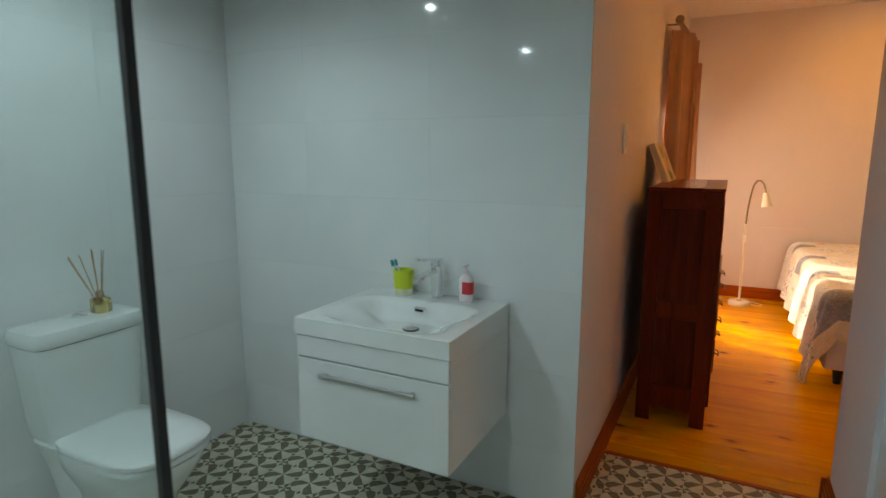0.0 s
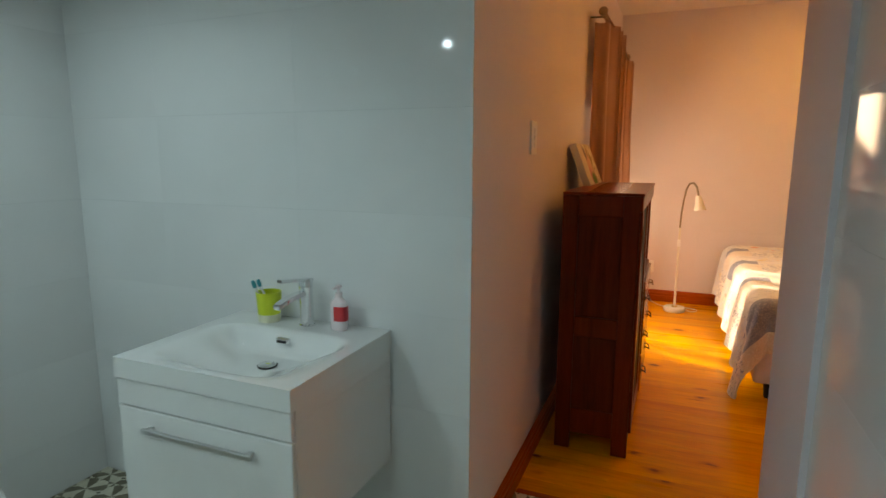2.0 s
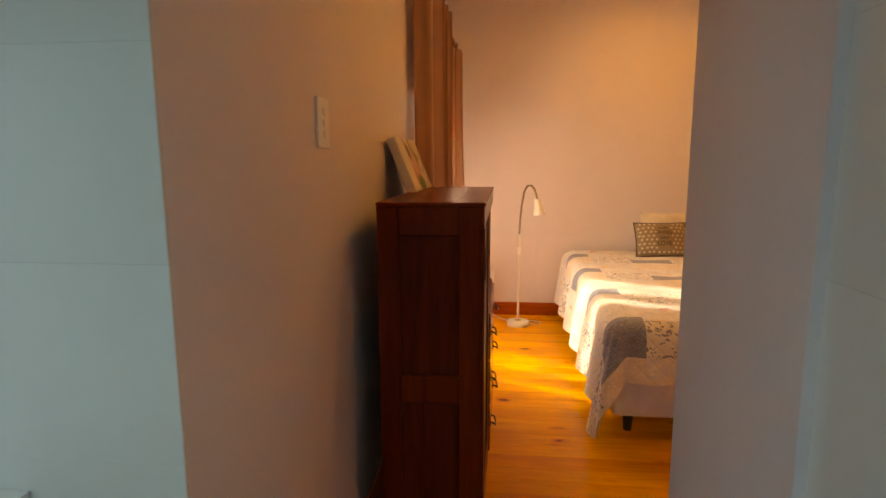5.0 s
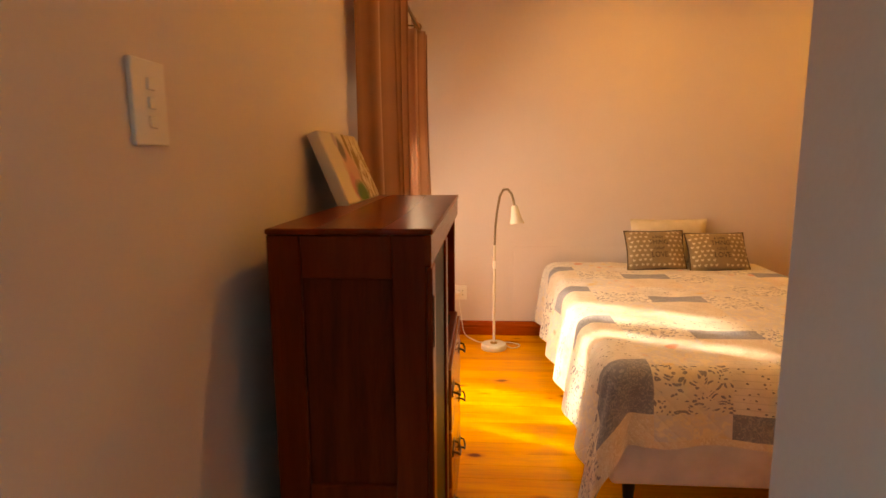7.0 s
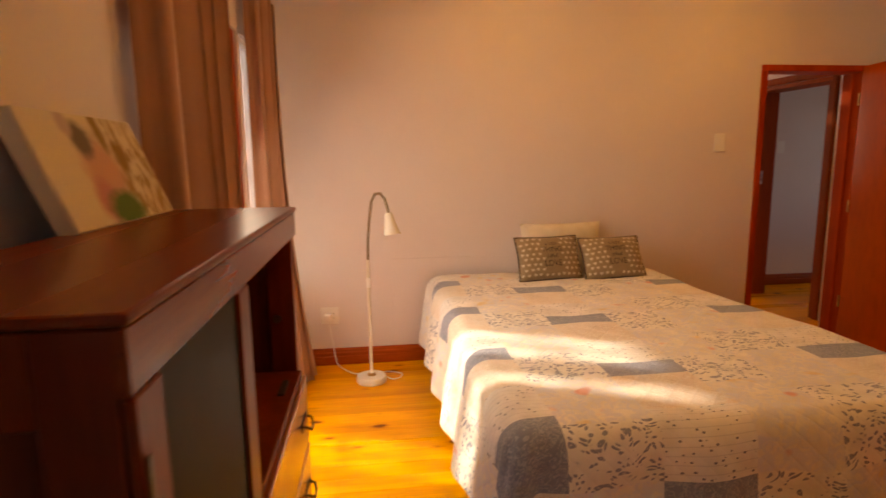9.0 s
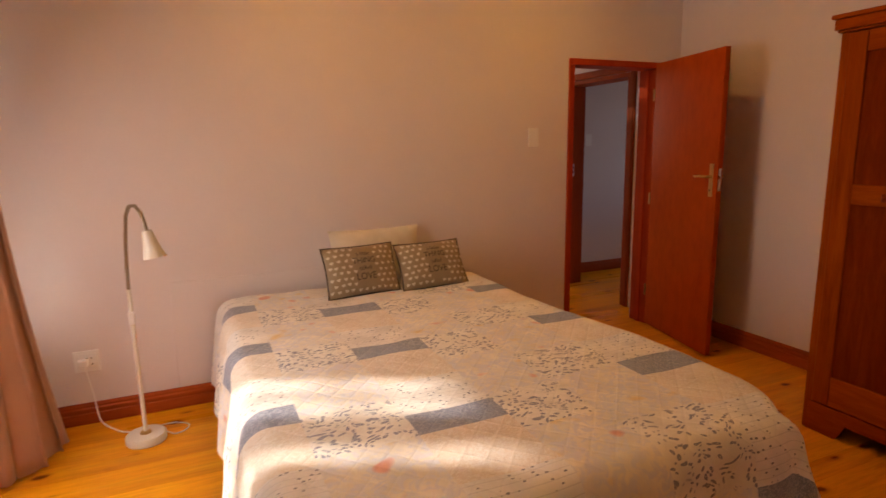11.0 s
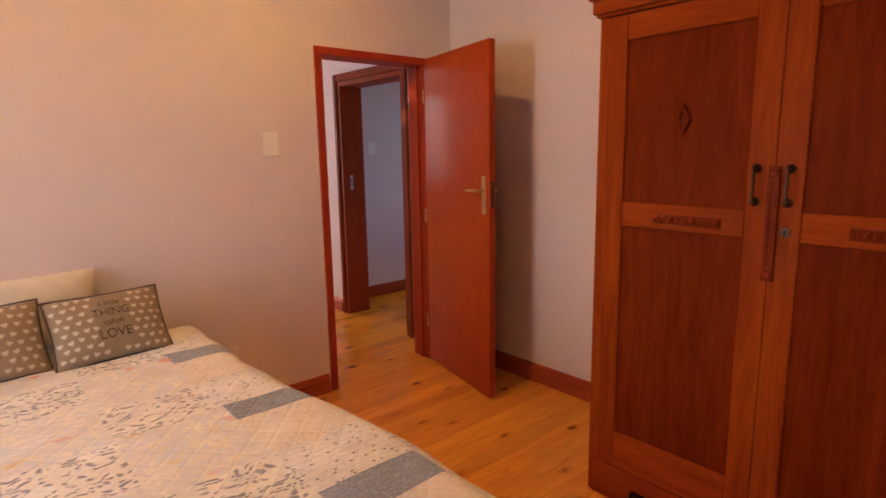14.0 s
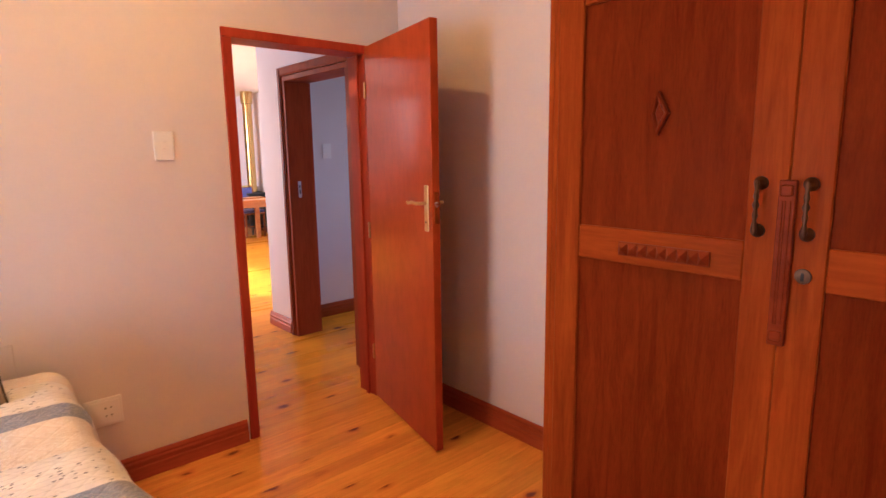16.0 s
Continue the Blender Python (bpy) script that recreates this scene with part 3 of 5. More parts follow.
setting("wall_living_south", box(2.0, 3.0, 8.72, 8.92, 0, 2.9), M["wall"], "plastered living room wall", "wall")
setting("ceiling_hall", box(3.0, 7.4, 7.03, 8.72, ZC, ZC + 0.15), M["ceil"], "plain white hall ceiling", "ceiling")
setting("ceiling_living", box(2.0, 7.4, 8.72, 18.2, 2.68, 2.9), M["ceil"], "bright white living room ceiling", "ceiling")

# sub-floors; boards and tiles are laid on them at the end of the file
setting("floor_bedroom", box(-0.3, 4.79, 2.972, 7.03, -0.2, -0.02), M["skirt"], "varnished pine board floor", "floor")
setting("floor_hall", box(2.0, 7.4, 7.03, 18.2, -0.2, -0.02), M["skirt"], "varnished pine board floor of the hall and living room", "floor")
setting("floor_bath", box(-2.04, 1.18, -1.1, 2.972, -0.2, -0.012), M["grout"], "patterned cement tile floor", "floor")
setting("ground", box(-60, -0.3, -50, 60, -0.35, -0.12), M["ground"], "sunlit paved ground outside", "ground")


def skirting(name, p0, p1, out, label, mat):
    """A moulded skirting board from p0 to p1; out is the side that faces the room."""
    prof = [(0, 0), (0.022, 0), (0.022, 0.058), (0.017, 0.064), (0.020, 0.072), (0.019, 0.086), (0.013, 0.094), (0.014, 0.104), (0.007, 0.118), (0, 0.118)]
    o = Vector((*out, 0))
    rings = [[Vector((*p, 0.001)) + o * (d + 0.001) + Vector((0, 0, h)) for d, h in prof] for p in (p0, p1)]
    return setting(name, loft(rings), M[mat], label, "skirting board", smooth=30)


SK = "red-brown varnished moulded skirting board"
skirting("baseboard_west", (0, 2.43), (0, 4.78), (1, 0), SK, "skirt_y")
skirting("baseboard_north_1", (0.03, YF), (3.52, YF), (0, -1), SK, "skirt")
skirting("baseboard_north_2", (4.40, YF), (4.565, YF), (0, -1), SK, "skirt")
skirting("baseboard_east", (XR, 2.98), (XR, YF - 0.025), (-1, 0), SK, "skirt_y")
skirting("baseboard_south", (0.931, 2.95), (XR - 0.03, 2.95), (0, 1), SK, "skirt")
skirting("baseboard_passage", (0.962, 2.43), (0.962, 2.972), (-1, 0), SK, "skirt_y")
skirting("baseboard_hall_1", (HX, 8.34), (HX, 8.744), (-1, 0), SK, "skirt_y")
skirting("baseboard_hall_2", (HX, 8.72), (7.17, 8.72), (0, 1), SK, "skirt")
skirting("baseboard_side_room", (HX + 0.21, 8.60), (6.98, 8.60), (0, -1), SK, "skirt")
skirting("baseboard_living", (7.2, 8.75), (7.2, 17.9), (-1, 0), SK, "skirt_y")
setting("threshold_strip", box(0.026, 0.928, 2.955, 2.985, -0.018, 0.004, 0.003), M["skirt"], "thin wooden strip between tiles and boards", "threshold")

# bedroom door lining, and the leaf that stands open against the east wall
d1 = thing("door_frame", (0, 0, 0), "red-varnished wooden door frame around the open doorway", "door frame", kind="structure")
part("jamb", box(DX0 - 0.02, DX0 + 0.028, YF - 0.012, YF + 0.165, 0, DZ - 0.04, 0.003), M["frame"], d1)
part("jamb", box(DX1 - 0.028, DX1 + 0.02, YF - 0.012, YF + 0.165, 0, DZ - 0.04, 0.003), M["frame"], d1)
part("head", box(DX0 - 0.02, DX1 + 0.02, YF - 0.012, YF + 0.165, DZ - 0.039, DZ + 0.005, 0.003), M["frame"], d1)
part("door_stop", box(DX0 + 0.029, DX0 + 0.041, YF + 0.05, YF + 0.075, 0, DZ - 0.04), M["frame"], d1)
part("door_stop", box(DX1 - 0.041, DX1 - 0.029, YF + 0.05, YF + 0.075, 0, DZ - 0.04), M["frame"], d1)
HXP, HYP = 4.335, 6.815
ang = math.degrees(math.atan2(6.045 - HYP, 4.163 - HXP))
leaf = thing("door", (HXP, HYP, 0), "smooth red-brown varnished wooden door standing open", "door", rz=ang)
LW = 0.79
part("door_leaf", box(0, LW, 0.0, 0.04, 0.012, 2.08, 0.002), M["door"], leaf)
part("backplate", box(LW - 0.075, LW - 0.035, -0.006, 0.0, 1.12, 1.34, 0.003), M["brass"], leaf, "aged brass handle plate")
hb = tube([(LW - 0.055, -0.006, 1.255), (LW - 0.055, -0.045, 1.255), (LW - 0.07, -0.052, 1.255), (LW - 0.12, -0.05, 1.258), (LW - 0.165, -0.046, 1.25), (LW - 0.18, -0.046, 1.256)], [0.009, 0.009, 0.009, 0.008, 0.007, 0.006], 10)
part("door_handle", hb, M["brass"], leaf, "brass lever handle", 60)
part("keyhole", lathe([(0.004, 0), (0.006, 0.0015)], (LW - 0.055, -0.0085, 1.165), 10, 'y'), M["dark"], leaf)
part("backplate", box(LW - 0.075, LW - 0.035, 0.0401, 0.046, 1.12, 1.34, 0.003), M["brass"], leaf)
part("door_handle", tube([(LW - 0.055, 0.046, 1.255), (LW - 0.055, 0.085, 1.255), (LW - 0.07, 0.092, 1.255), (LW - 0.16, 0.088, 1.252)], 0.008, 10), M["brass"], leaf, "", 60)
part("latch_plate", box(LW - 0.0005, LW + 0.002, 0.01, 0.03, 1.16, 1.31), M["chrome"], leaf, "bright steel latch plate")
part("latch", box(LW + 0.002, LW + 0.013, 0.012, 0.027, 1.24, 1.262, 0.003), M["chrome"], leaf)
for hz in (0.25, 1.0, 1.8):
    part("hinge", lathe([(0.007, hz), (0.007, hz + 0.09)], (-0.004, -0.004, 0), 10), M["brass"], leaf, "", 40)

# doorway lining in the hall
d2 = thing("door_frame", (0, 0, 0), "dark red-brown wooden door frame in the hall wall", "door frame", kind="structure")
part("jamb", box(HX - 0.012, HX + 0.212, 8.225, 8.262, 0, 2.05, 0.003), M["hall_frame"], d2)
part("jamb", box(HX - 0.012, HX + 0.212, 7.318, 7.355, 0, 2.05, 0.003), M["hall_frame"], d2)
part("head", box(HX - 0.012, HX + 0.212, 7.318, 8.262, 2.051, 2.088, 0.003), M["hall_frame"], d2)
for y0, y1 in ((8.263, 8.33), (7.25, 7.317)):
    a = box(HX - 0.02, HX - 0.001, y0, y1, 0, 2.155, 0.004)
    bx(a, HX - 0.027, HX - 0.02, y0 + 0.015, y1 - 0.015, 0, 2.14, 0.003)
    part("architrave", a, M["hall_frame"], d2)
a = box(HX - 0.02, HX - 0.001, 7.3175, 8.2625, 2.09, 2.155, 0.004)
bx(a, HX - 0.027, HX - 0.02, 7.3175, 8.2625, 2.10, 2.14, 0.003)
part("architrave", a, M["hall_frame"], d2)
part("strike_plate", box(HX + 0.06, HX + 0.085, 8.2225, 8.2249, 1.15, 1.28), M["steel"], d2, "small steel strike plate")
part("strike_hole", box(HX + 0.067, HX + 0.078, 8.2215, 8.2224, 1.18, 1.215), M["dark"], d2)
part("strike_hole", box(HX + 0.067, HX + 0.078, 8.2215, 8.2224, 1.225, 1.25), M["dark"], d2)

# garden door: a glazed wooden pair of leaves in its frame
gd = thing("garden_door", (0, 0, 0), "closed orange-brown wooden French door with small glass panes", "French door", kind="structure")
part("jamb", box(-0.14, -0.012, GD0, GD0 + 0.06, 0, GDZ - 0.05, 0.004), M["frame"], gd)
part("jamb", box(-0.14, -0.012, GD1 - 0.06, GD1, 0, GDZ - 0.05, 0.004), M["frame"], gd)
part("head", box(-0.14, -0.012, GD0, GD1, GDZ - 0.05, GDZ, 0.004), M["frame"], gd)
part("sill", box(-0.30, -0.012, GD0, GD1, -0.02, 0.03, 0.004), M["frame"], gd)
GM = (GD0 + GD1) / 2
for y0, y1 in ((GD0 + 0.062, GM - 0.002), (GM + 0.002, GD1 - 0.062)):
    lf = part("leaf", box(-0.09, -0.045, y0, y0 + 0.095, 0.035, GDZ - 0.055, 0.003), M["frame"], gd)
    part("stile", box(-0.09, -0.045, y1 - 0.095, y1, 0.035, GDZ - 0.055, 0.003), M["frame"], lf)
    part("rail", box(-0.09, -0.045, y0 + 0.0955, y1 - 0.0955, 0.035, 0.16, 0.003), M["frame"], lf)
    part("rail", box(-0.09, -0.045, y0 + 0.0955, y1 - 0.0955, GDZ - 0.155, GDZ - 0.055, 0.003), M["frame"], lf)
    za, zb = 0.1605, GDZ - 0.1555
    ya, yb = y0 + 0.0955, y1 - 0.0955
    n = 7
    for k in range(1, n):
        z = za + (zb - za) * k / n
        part("glazing_bar", box(-0.08, -0.053, ya, yb, z - 0.011, z + 0.011, 0.002), M["frame"], lf)
    ym = (ya + yb) / 2
    for k in range(n):
        z = za + (zb - za) * k / n
        part("glazing_bar", box(-0.08, -0.053, ym - 0.011, ym + 0.011, z + 0.0115, z + (zb - za) / n - 0.0115, 0.002), M["frame"], lf)
        for p0, p1 in ((ya, ym - 0.0115), (ym + 0.0115, yb)):
            g = part("pane", box(-0.069, -0.065, p0, p1, z + 0.0115, z + (zb - za) / n - 0.0115), M["pane"], lf)
            g.visible_shadow = False

# narrow white-framed sidelight beside the garden door
sl = thing("window_1", (-0.02, 0, 0), "narrow white-framed sidelight window beside the garden door", "window", kind="structure")
for y0, y1 in ((SL0 + 0.001, SL0 + 0.026), (SL1 - 0.026, SL1 - 0.001)):
    part("window_frame", box(-0.05, 0.0, y0, y1, SLA + 0.001, SLB - 0.001, 0.003), M["plastic"], sl)
for z0, z1 in ((SLA + 0.001, SLA + 0.026), (SLB - 0.026, SLB - 0.001)):
    part("window_frame", box(-0.05, 0.0, SL0 + 0.0265, SL1 - 0.0265, z0, z1, 0.003), M["plastic"], sl)
part("window_sill", box(0.0005, 0.04, SL0 + 0.001, SL1 - 0.001, SLA + 0.001, SLA + 0.018, 0.004), M["plastic"], sl)
g = part("pane", box(-0.022, -0.018, SL0 + 0.0265, SL1 - 0.0265, SLA + 0.0265, SLB - 0.0265), M["pane"], sl)
g.visible_shadow = False

# ---- bathroom ----
WX, WY0, WY1 = -0.625, 1.83, 2.398
van = thing("washbasin_cabinet", (WX, 2.4, 0.388), "white gloss wall-hung washbasin cabinet with one drawer", "bathroom cabinet")
Y0 = WY0 + 0.004 - 2.4
vb = box(-0.325, 0.325, Y0 + 0.02, -0.004, 0.0, 0.375, 0.002)
for x0, x1 in ((-0.325, -0.305), (0.305, 0.325)):
    bx(vb, x0, x1, Y0 + 0.02, -0.004, 0.3745, 0.418)
part("body", vb, M["white_gloss"], van)
part("drawer_front", box(-0.325, 0.325, Y0, Y0 + 0.018, 0.0, 0.328, 0.003), M["white_gloss"], van)
part("front_rail", box(-0.325, 0.325, Y0, Y0 + 0.018, 0.333, 0.418, 0.003), M["white_gloss"], van)
hd = box(-0.205, 0.205, Y0 - 0.03, Y0 - 0.018, 0.268, 0.284, 0.002)
bx(hd, -0.195, -0.18, Y0 - 0.018, Y0, 0.270, 0.282)
bx(hd, 0.18, 0.195, Y0 - 0.018, Y0, 0.270, 0.282)
part("handle", hd, M["steel"], van, "straight brushed steel bar handle")


def basin_top(x, y):
    """Height of the basin's upper surface, measured from its rim; the wide bowl falls gently towards the drain."""
    u, v = x / 0.292, (y + 0.06) / 0.21
    e = (abs(u) ** 4.5 + abs(v) ** 4.5) ** (1 / 4.5)
    if e >= 1:
        return 0.0
    k = min(max(v / 0.8, 0.0), 1.0)
    s = min((1 - e) / (0.85 - 0.55 * k * k * (3 - 2 * k)), 1.0)
    return -0.080 * (s * s * (3 - 2 * s))


bm = bmesh.new()
nx, ny = 56, 48
X0, X1, B0, B1 = -0.328, 0.328, WY0 - WY1 + 0.284, 0.284   # local: centre of depth is 0
grid = [[bm.verts.new((X0 + (X1 - X0) * i / nx, -0.284 + 0.568 * j / ny, basin_top(X0 + (X1 - X0) * i / nx, -0.284 + 0.568 * j / ny))) for i in range(nx + 1)] for j in range(ny + 1)]
for j in range(ny):
    for i in range(nx):
        bm.faces.new((grid[j][i], grid[j][i + 1], grid[j + 1][i + 1], grid[j + 1][i]))
rim = grid[0][:] + [r[-1] for r in grid[1:]] + grid[-1][-2::-1] + [r[0] for r in grid[-2:0:-1]]
low = [bm.verts.new((v.co.x, v.co.y, -0.064)) for v in rim]
for i in range(len(rim)):
    k = (i + 1) % len(rim)
    bm.faces.new((rim[i], low[i], low[k], rim[k]))
bas = thing("washbasin", (WX, WY0 + 0.284, 0.872), "white ceramic rectangular washbasin on its cabinet", "washbasin")
part("basin", bm, M["ceramic"], bas, "", 50)
part("drain", lathe([(0.030, 0), (0.030, 0.003), (0.024, 0.005), (0.022, 0.007), (0.005, 0.009)], (0.018, 0.0, basin_top(0.018, 0.0) + 0.003), 28), M["chrome"], bas, "chrome drain plug", 40)
part("drain_ring", lathe([(0.0315, -0.004), (0.0335, 0.0015), (0.0305, 0.002)], (0.018, 0.0, basin_top(0.018, 0.0) + 0.003), 28), M["dark"], bas, "dark ring round the plug", 40)
ov = box(-0.026, 0.026, 0.098, 0.118, -0.040, -0.018, 0.004)
part("overflow", ov, M["chrome"], bas, "chrome overflow ring")
part("overflow_slot", box(-0.018, 0.018, 0.0955, 0.0979, -0.033, -0.025), M["dark"], bas)

tap = thing("tap", (WX + 0.02, 2.335, 0.872), "chrome single-lever basin mixer tap", "tap", rz=-12)
tap.scale = (1.12, 1.12, 1.12)
part("tap_body", lathe([(0.027, 0), (0.027, 0.004), (0.0225, 0.007), (0.021, 0.12), (0.0225, 0.124), (0.0225, 0.13)], (0, 0, 0), 28), M["chrome"], tap, "", 40)
sp = loft([[(-0.016 * s, y, z + 0.008), (0.016 * s, y, z + 0.008), (0.016 * s, y, z - 0.008), (-0.016 * s, y, z - 0.008)] for y, z, s in ((0.0, 0.108, 1), (-0.04, 0.106, 1), (-0.08, 0.098, 1), (-0.115, 0.086, 1), (-0.122, 0.082, 0.9))])
bmesh.ops.bevel(sp, geom=sp.edges[:], offset=0.003, segments=2, affect='EDGES')
part("spout", sp, M["chrome"], tap, "", 40)
lv = loft([[(-0.013 * s, y, z + 0.005), (0.013 * s, y, z + 0.005), (0.013 * s, y, z - 0.005), (-0.013 * s, y, z - 0.005)] for y, z, s in ((0.02, 0.148, 1.3), (-0.02, 0.152, 1.2), (-0.07, 0.159, 1.0), (-0.105, 0.162, 0.9))])
bmesh.ops.bevel(lv, geom=lv.edges[:], offset=0.002, segments=2, affect='EDGES')
part("lever", lv, M["chrome"], tap, "", 40)
part("cap", lathe([(0.0225, 0.1305), (0.022, 0.148), (0.019, 0.153)], (0, 0, 0), 28), M["chrome"], tap, "", 40)

cup = thing("tumbler", (-0.765, 2.325, 0.872), "lime-green plastic toothbrush tumbler on the washbasin", "tumbler")
part("wall", lathe([(0.041, 0.03), (0.046, 0.112), (0.043, 0.112), (0.039, 0.032)], (0, 0, 0), 28), M["lime"], cup, "", 50)
part("base", lathe([(0.038, 0.0), (0.040, 0.004), (0.041, 0.0298)], (0, 0, 0), 28), M["cream_plastic"], cup, "pale cream base", 50)
br = thing("toothbrush", (-0.765, 2.325, 0.876), "white and teal toothbrush standing in the tumbler", "toothbrush")
part("brush_handle", tube([(0.01, 0.0, 0.0295), (-0.012, -0.005, 0.09), (-0.026, -0.012, 0.125)], [0.005, 0.005, 0.004], 8), M["plastic"], br, "", 60)
part("grip", tube([(-0.0265, -0.0125, 0.126), (-0.030, -0.014, 0.14), (-0.034, -0.015, 0.152)], [0.007, 0.008, 0.006], 8), M["teal"], br, "teal brush head", 60)
br2 = copy_thing(br, pose(-0.785, 2.318, 0.876, 0, 0, 40))
soap = thing("soap_bottle", (-0.465, 2.33, 0.872), "clear plastic hand soap bottle with a red label", "soap bottle")
part("bottle", loft([rounded(0, 0, a, b, z, 3.0) for a, b, z in ((0.026, 0.017, 0), (0.031, 0.021, 0.006), (0.031, 0.021, 0.09), (0.026, 0.018, 0.105), (0.012, 0.012, 0.116), (0.012, 0.012, 0.122))]), M["clear"], soap, "", 50)
part("label", loft([rounded(0.004, 0, 0.0285, 0.0216, z, 3.0) for z in (0.036, 0.088)], False), M["red_label"], soap, "red paper label", 50)
part("pump", lathe([(0.013, 0.1225), (0.013, 0.134), (0.005, 0.136), (0.005, 0.150), (0.012, 0.152), (0.012, 0.160), (0.004, 0.163)], (0, 0, 0), 18), M["clear"], soap, "", 40)
part("nozzle", tube([(0, -0.012, 0.156), (0, -0.034, 0.154)], [0.005, 0.004], 8), M["clear"], soap, "", 50)

# close-coupled toilet against the west wall, facing east
wc = thing("toilet", (-1.822, 1.475, 0), "white ceramic close-coupled toilet with closed lid", "toilet")
pan = [(0.29, 0.20, 0.105, 0.0), (0.29, 0.20, 0.105, 0.02), (0.30, 0.20, 0.10, 0.12), (0.325, 0.235, 0.125, 0.24), (0.355, 0.28, 0.175, 0.34), (0.36, 0.30, 0.185, 0.392), (0.36, 0.297, 0.182, 0.402)]
part("pan", loft([rounded(cx, 0, hx, hy, z, 2.5, 40) for cx, hx, hy, z in pan]), M["ceramic"], wc, "", 50)
part("neck", loft([rounded(0.13, 0, 0.115, hy, z, 4.0, 32) for hy, z in ((0.11, 0.0), (0.10, 0.1), (0.15, 0.34), (0.18, 0.425))]), M["ceramic"], wc, "", 50)
part("seat", loft([rounded(0.392, 0, hx, hy, z, 3.5, 44) for hx, hy, z in ((0.25, 0.178, 0.404), (0.262, 0.19, 0.408), (0.262, 0.19, 0.424), (0.255, 0.184, 0.430))]), M["ceramic"], wc, "", 50)
part("lid", loft([rounded(0.392, 0, hx, hy, z, 3.5, 44) for hx, hy, z in ((0.255, 0.184, 0.4325), (0.264, 0.192, 0.436), (0.264, 0.192, 0.450), (0.25, 0.178, 0.462), (0.15, 0.1, 0.468))]), M["ceramic"], wc, "closed white lid", 50)
part("cistern", loft([rounded(0.112, 0, hx + 0.018, hy, z, 7.0, 44) for hx, hy, z in ((0.078, 0.165, 0.426), (0.085, 0.178, 0.46), (0.092, 0.205, 0.795), (0.092, 0.206, 0.80))]), M["ceramic"], wc, "", 50)
part("cistern_lid", loft([rounded(0.112, 0, hx + 0.018, hy, z, 7.0, 44) for hx, hy, z in ((0.093, 0.208, 0.803), (0.097, 0.213, 0.81), (0.097, 0.213, 0.84), (0.09, 0.205, 0.858), (0.06, 0.17, 0.864))]), M["ceramic"], wc, "", 50)
part("cistern_joint", loft([rounded(0.112, 0, 0.1095, 0.2055, z, 7.0, 44) for z in (0.7995, 0.8035)]), M["dark"], wc, "dark joint under the lid", 50)
part("seat_joint", loft([rounded(0.392, 0, 0.2535, 0.1825, z, 3.5, 44) for z in (0.4295, 0.4330)]), M["dark"], wc, "dark joint under the lid", 50)
part("flush_button", lathe([(0.028, 0.8642), (0.028, 0.869), (0.02, 0.871)], (0.105, 0.012, 0), 24), M["chrome"], wc, "round chrome dual flush button", 40)
part("flush_button_split", box(0.077, 0.133, 0.011, 0.013, 0.8712, 0.872), M["dark"], wc)
for yy in (-0.08, 0.08):
    part("seat_hinge", lathe([(0.012, -0.02), (0.012, 0.02)], (0.162, yy, 0.445), 12, 'y'), M["chrome"], wc, "", 40)

dif = thing("reed_diffuser", (-1.70, 1.565, 0.8645), "amber glass reed diffuser standing on the cistern", "diffuser")
part("flask", loft([rounded(0, 0, a, a, z, 6.0, 24) for a, z in ((0.029, 0), (0.031, 0.004), (0.031, 0.048), (0.027, 0.056), (0.012, 0.06), (0.012, 0.078))]), M["amber"], dif, "square amber glass flask", 50)
part("collar", lathe([(0.013, 0.0785), (0.0135, 0.086)], (0, 0, 0), 16), M["reed"], dif, "", 40)
for k, (ax, ay) in enumerate(((-0.05, -0.085), (-0.02, -0.06), (0.03, -0.04), (0.0, -0.015), (-0.03, 0.0), (0.035, 0.01), (0.0, 0.025), (-0.03, -0.10))):
    part("reed", tube([(ax * 0.08, ay * 0.08, 0.03), (ax, ay * 0.9, 0.25 - abs(ay) * 0.25)], 0.002, 6), M["reed"], dif)

scr = thing("shower_screen", (0.023, 0.56, 0), "clear glass shower screen with a black edge profile", "shower screen")
g = part("glass_panel", box(-1.86, -0.0052, -0.004, 0.004, 0.02, 2.1), M["screen"], scr)
g.visible_shadow = False
part("edge_profile", box(-0.005, 0.005, -0.005, 0.005, 0.0, 2.12, 0.001), M["black"], scr, "black metal edge profile")
part("bottom_profile", box(-1.86, -0.0065, -0.009, 0.009, 0.0, 0.0195, 0.001), M["black"], scr)

# recessed downlights
dl = thing("downlight", (-1.13, -0.18, ZB), "small recessed white ceiling downlight, lit", "downlight", "bathroom downlights")
rg = lathe([(0.043, -0.001), (0.043, -0.006), (0.034, -0.008), (0.030, -0.002)], (0, 0, 0), 24)
part("trim", rg, M["plastic"], dl, "", 40)
part("lamp", lathe([(0.0295, -0.004), (0.027, -0.0065)], (0, 0, 0), 20), M["lamp_bath"], dl)
for x, y in ((-1.19, 1.42), (-0.35, 0.35)):
    copy_thing(dl, pose(x, y, ZB))
# the beam of each of these downlights
for x, y, cone, soft_edge in ((-1.13, -0.18, 172, 0.5), (-1.19, 1.42, 166, 0.6), (-0.35, 0.35, 166, 0.6)):
    sd = bpy.data.lights.new("downlight_beam", 'SPOT')
    sd.energy, sd.color, sd.shadow_soft_size = SPOT_BATH, LAMP_BATH_COLOR, 0.016
    sd.spot_size, sd.spot_blend = radians(cone), soft_edge
    new("downlight_beam", sd).matrix_world = look((x, y, ZB - 0.012), (x + 0.0001, y, 0))

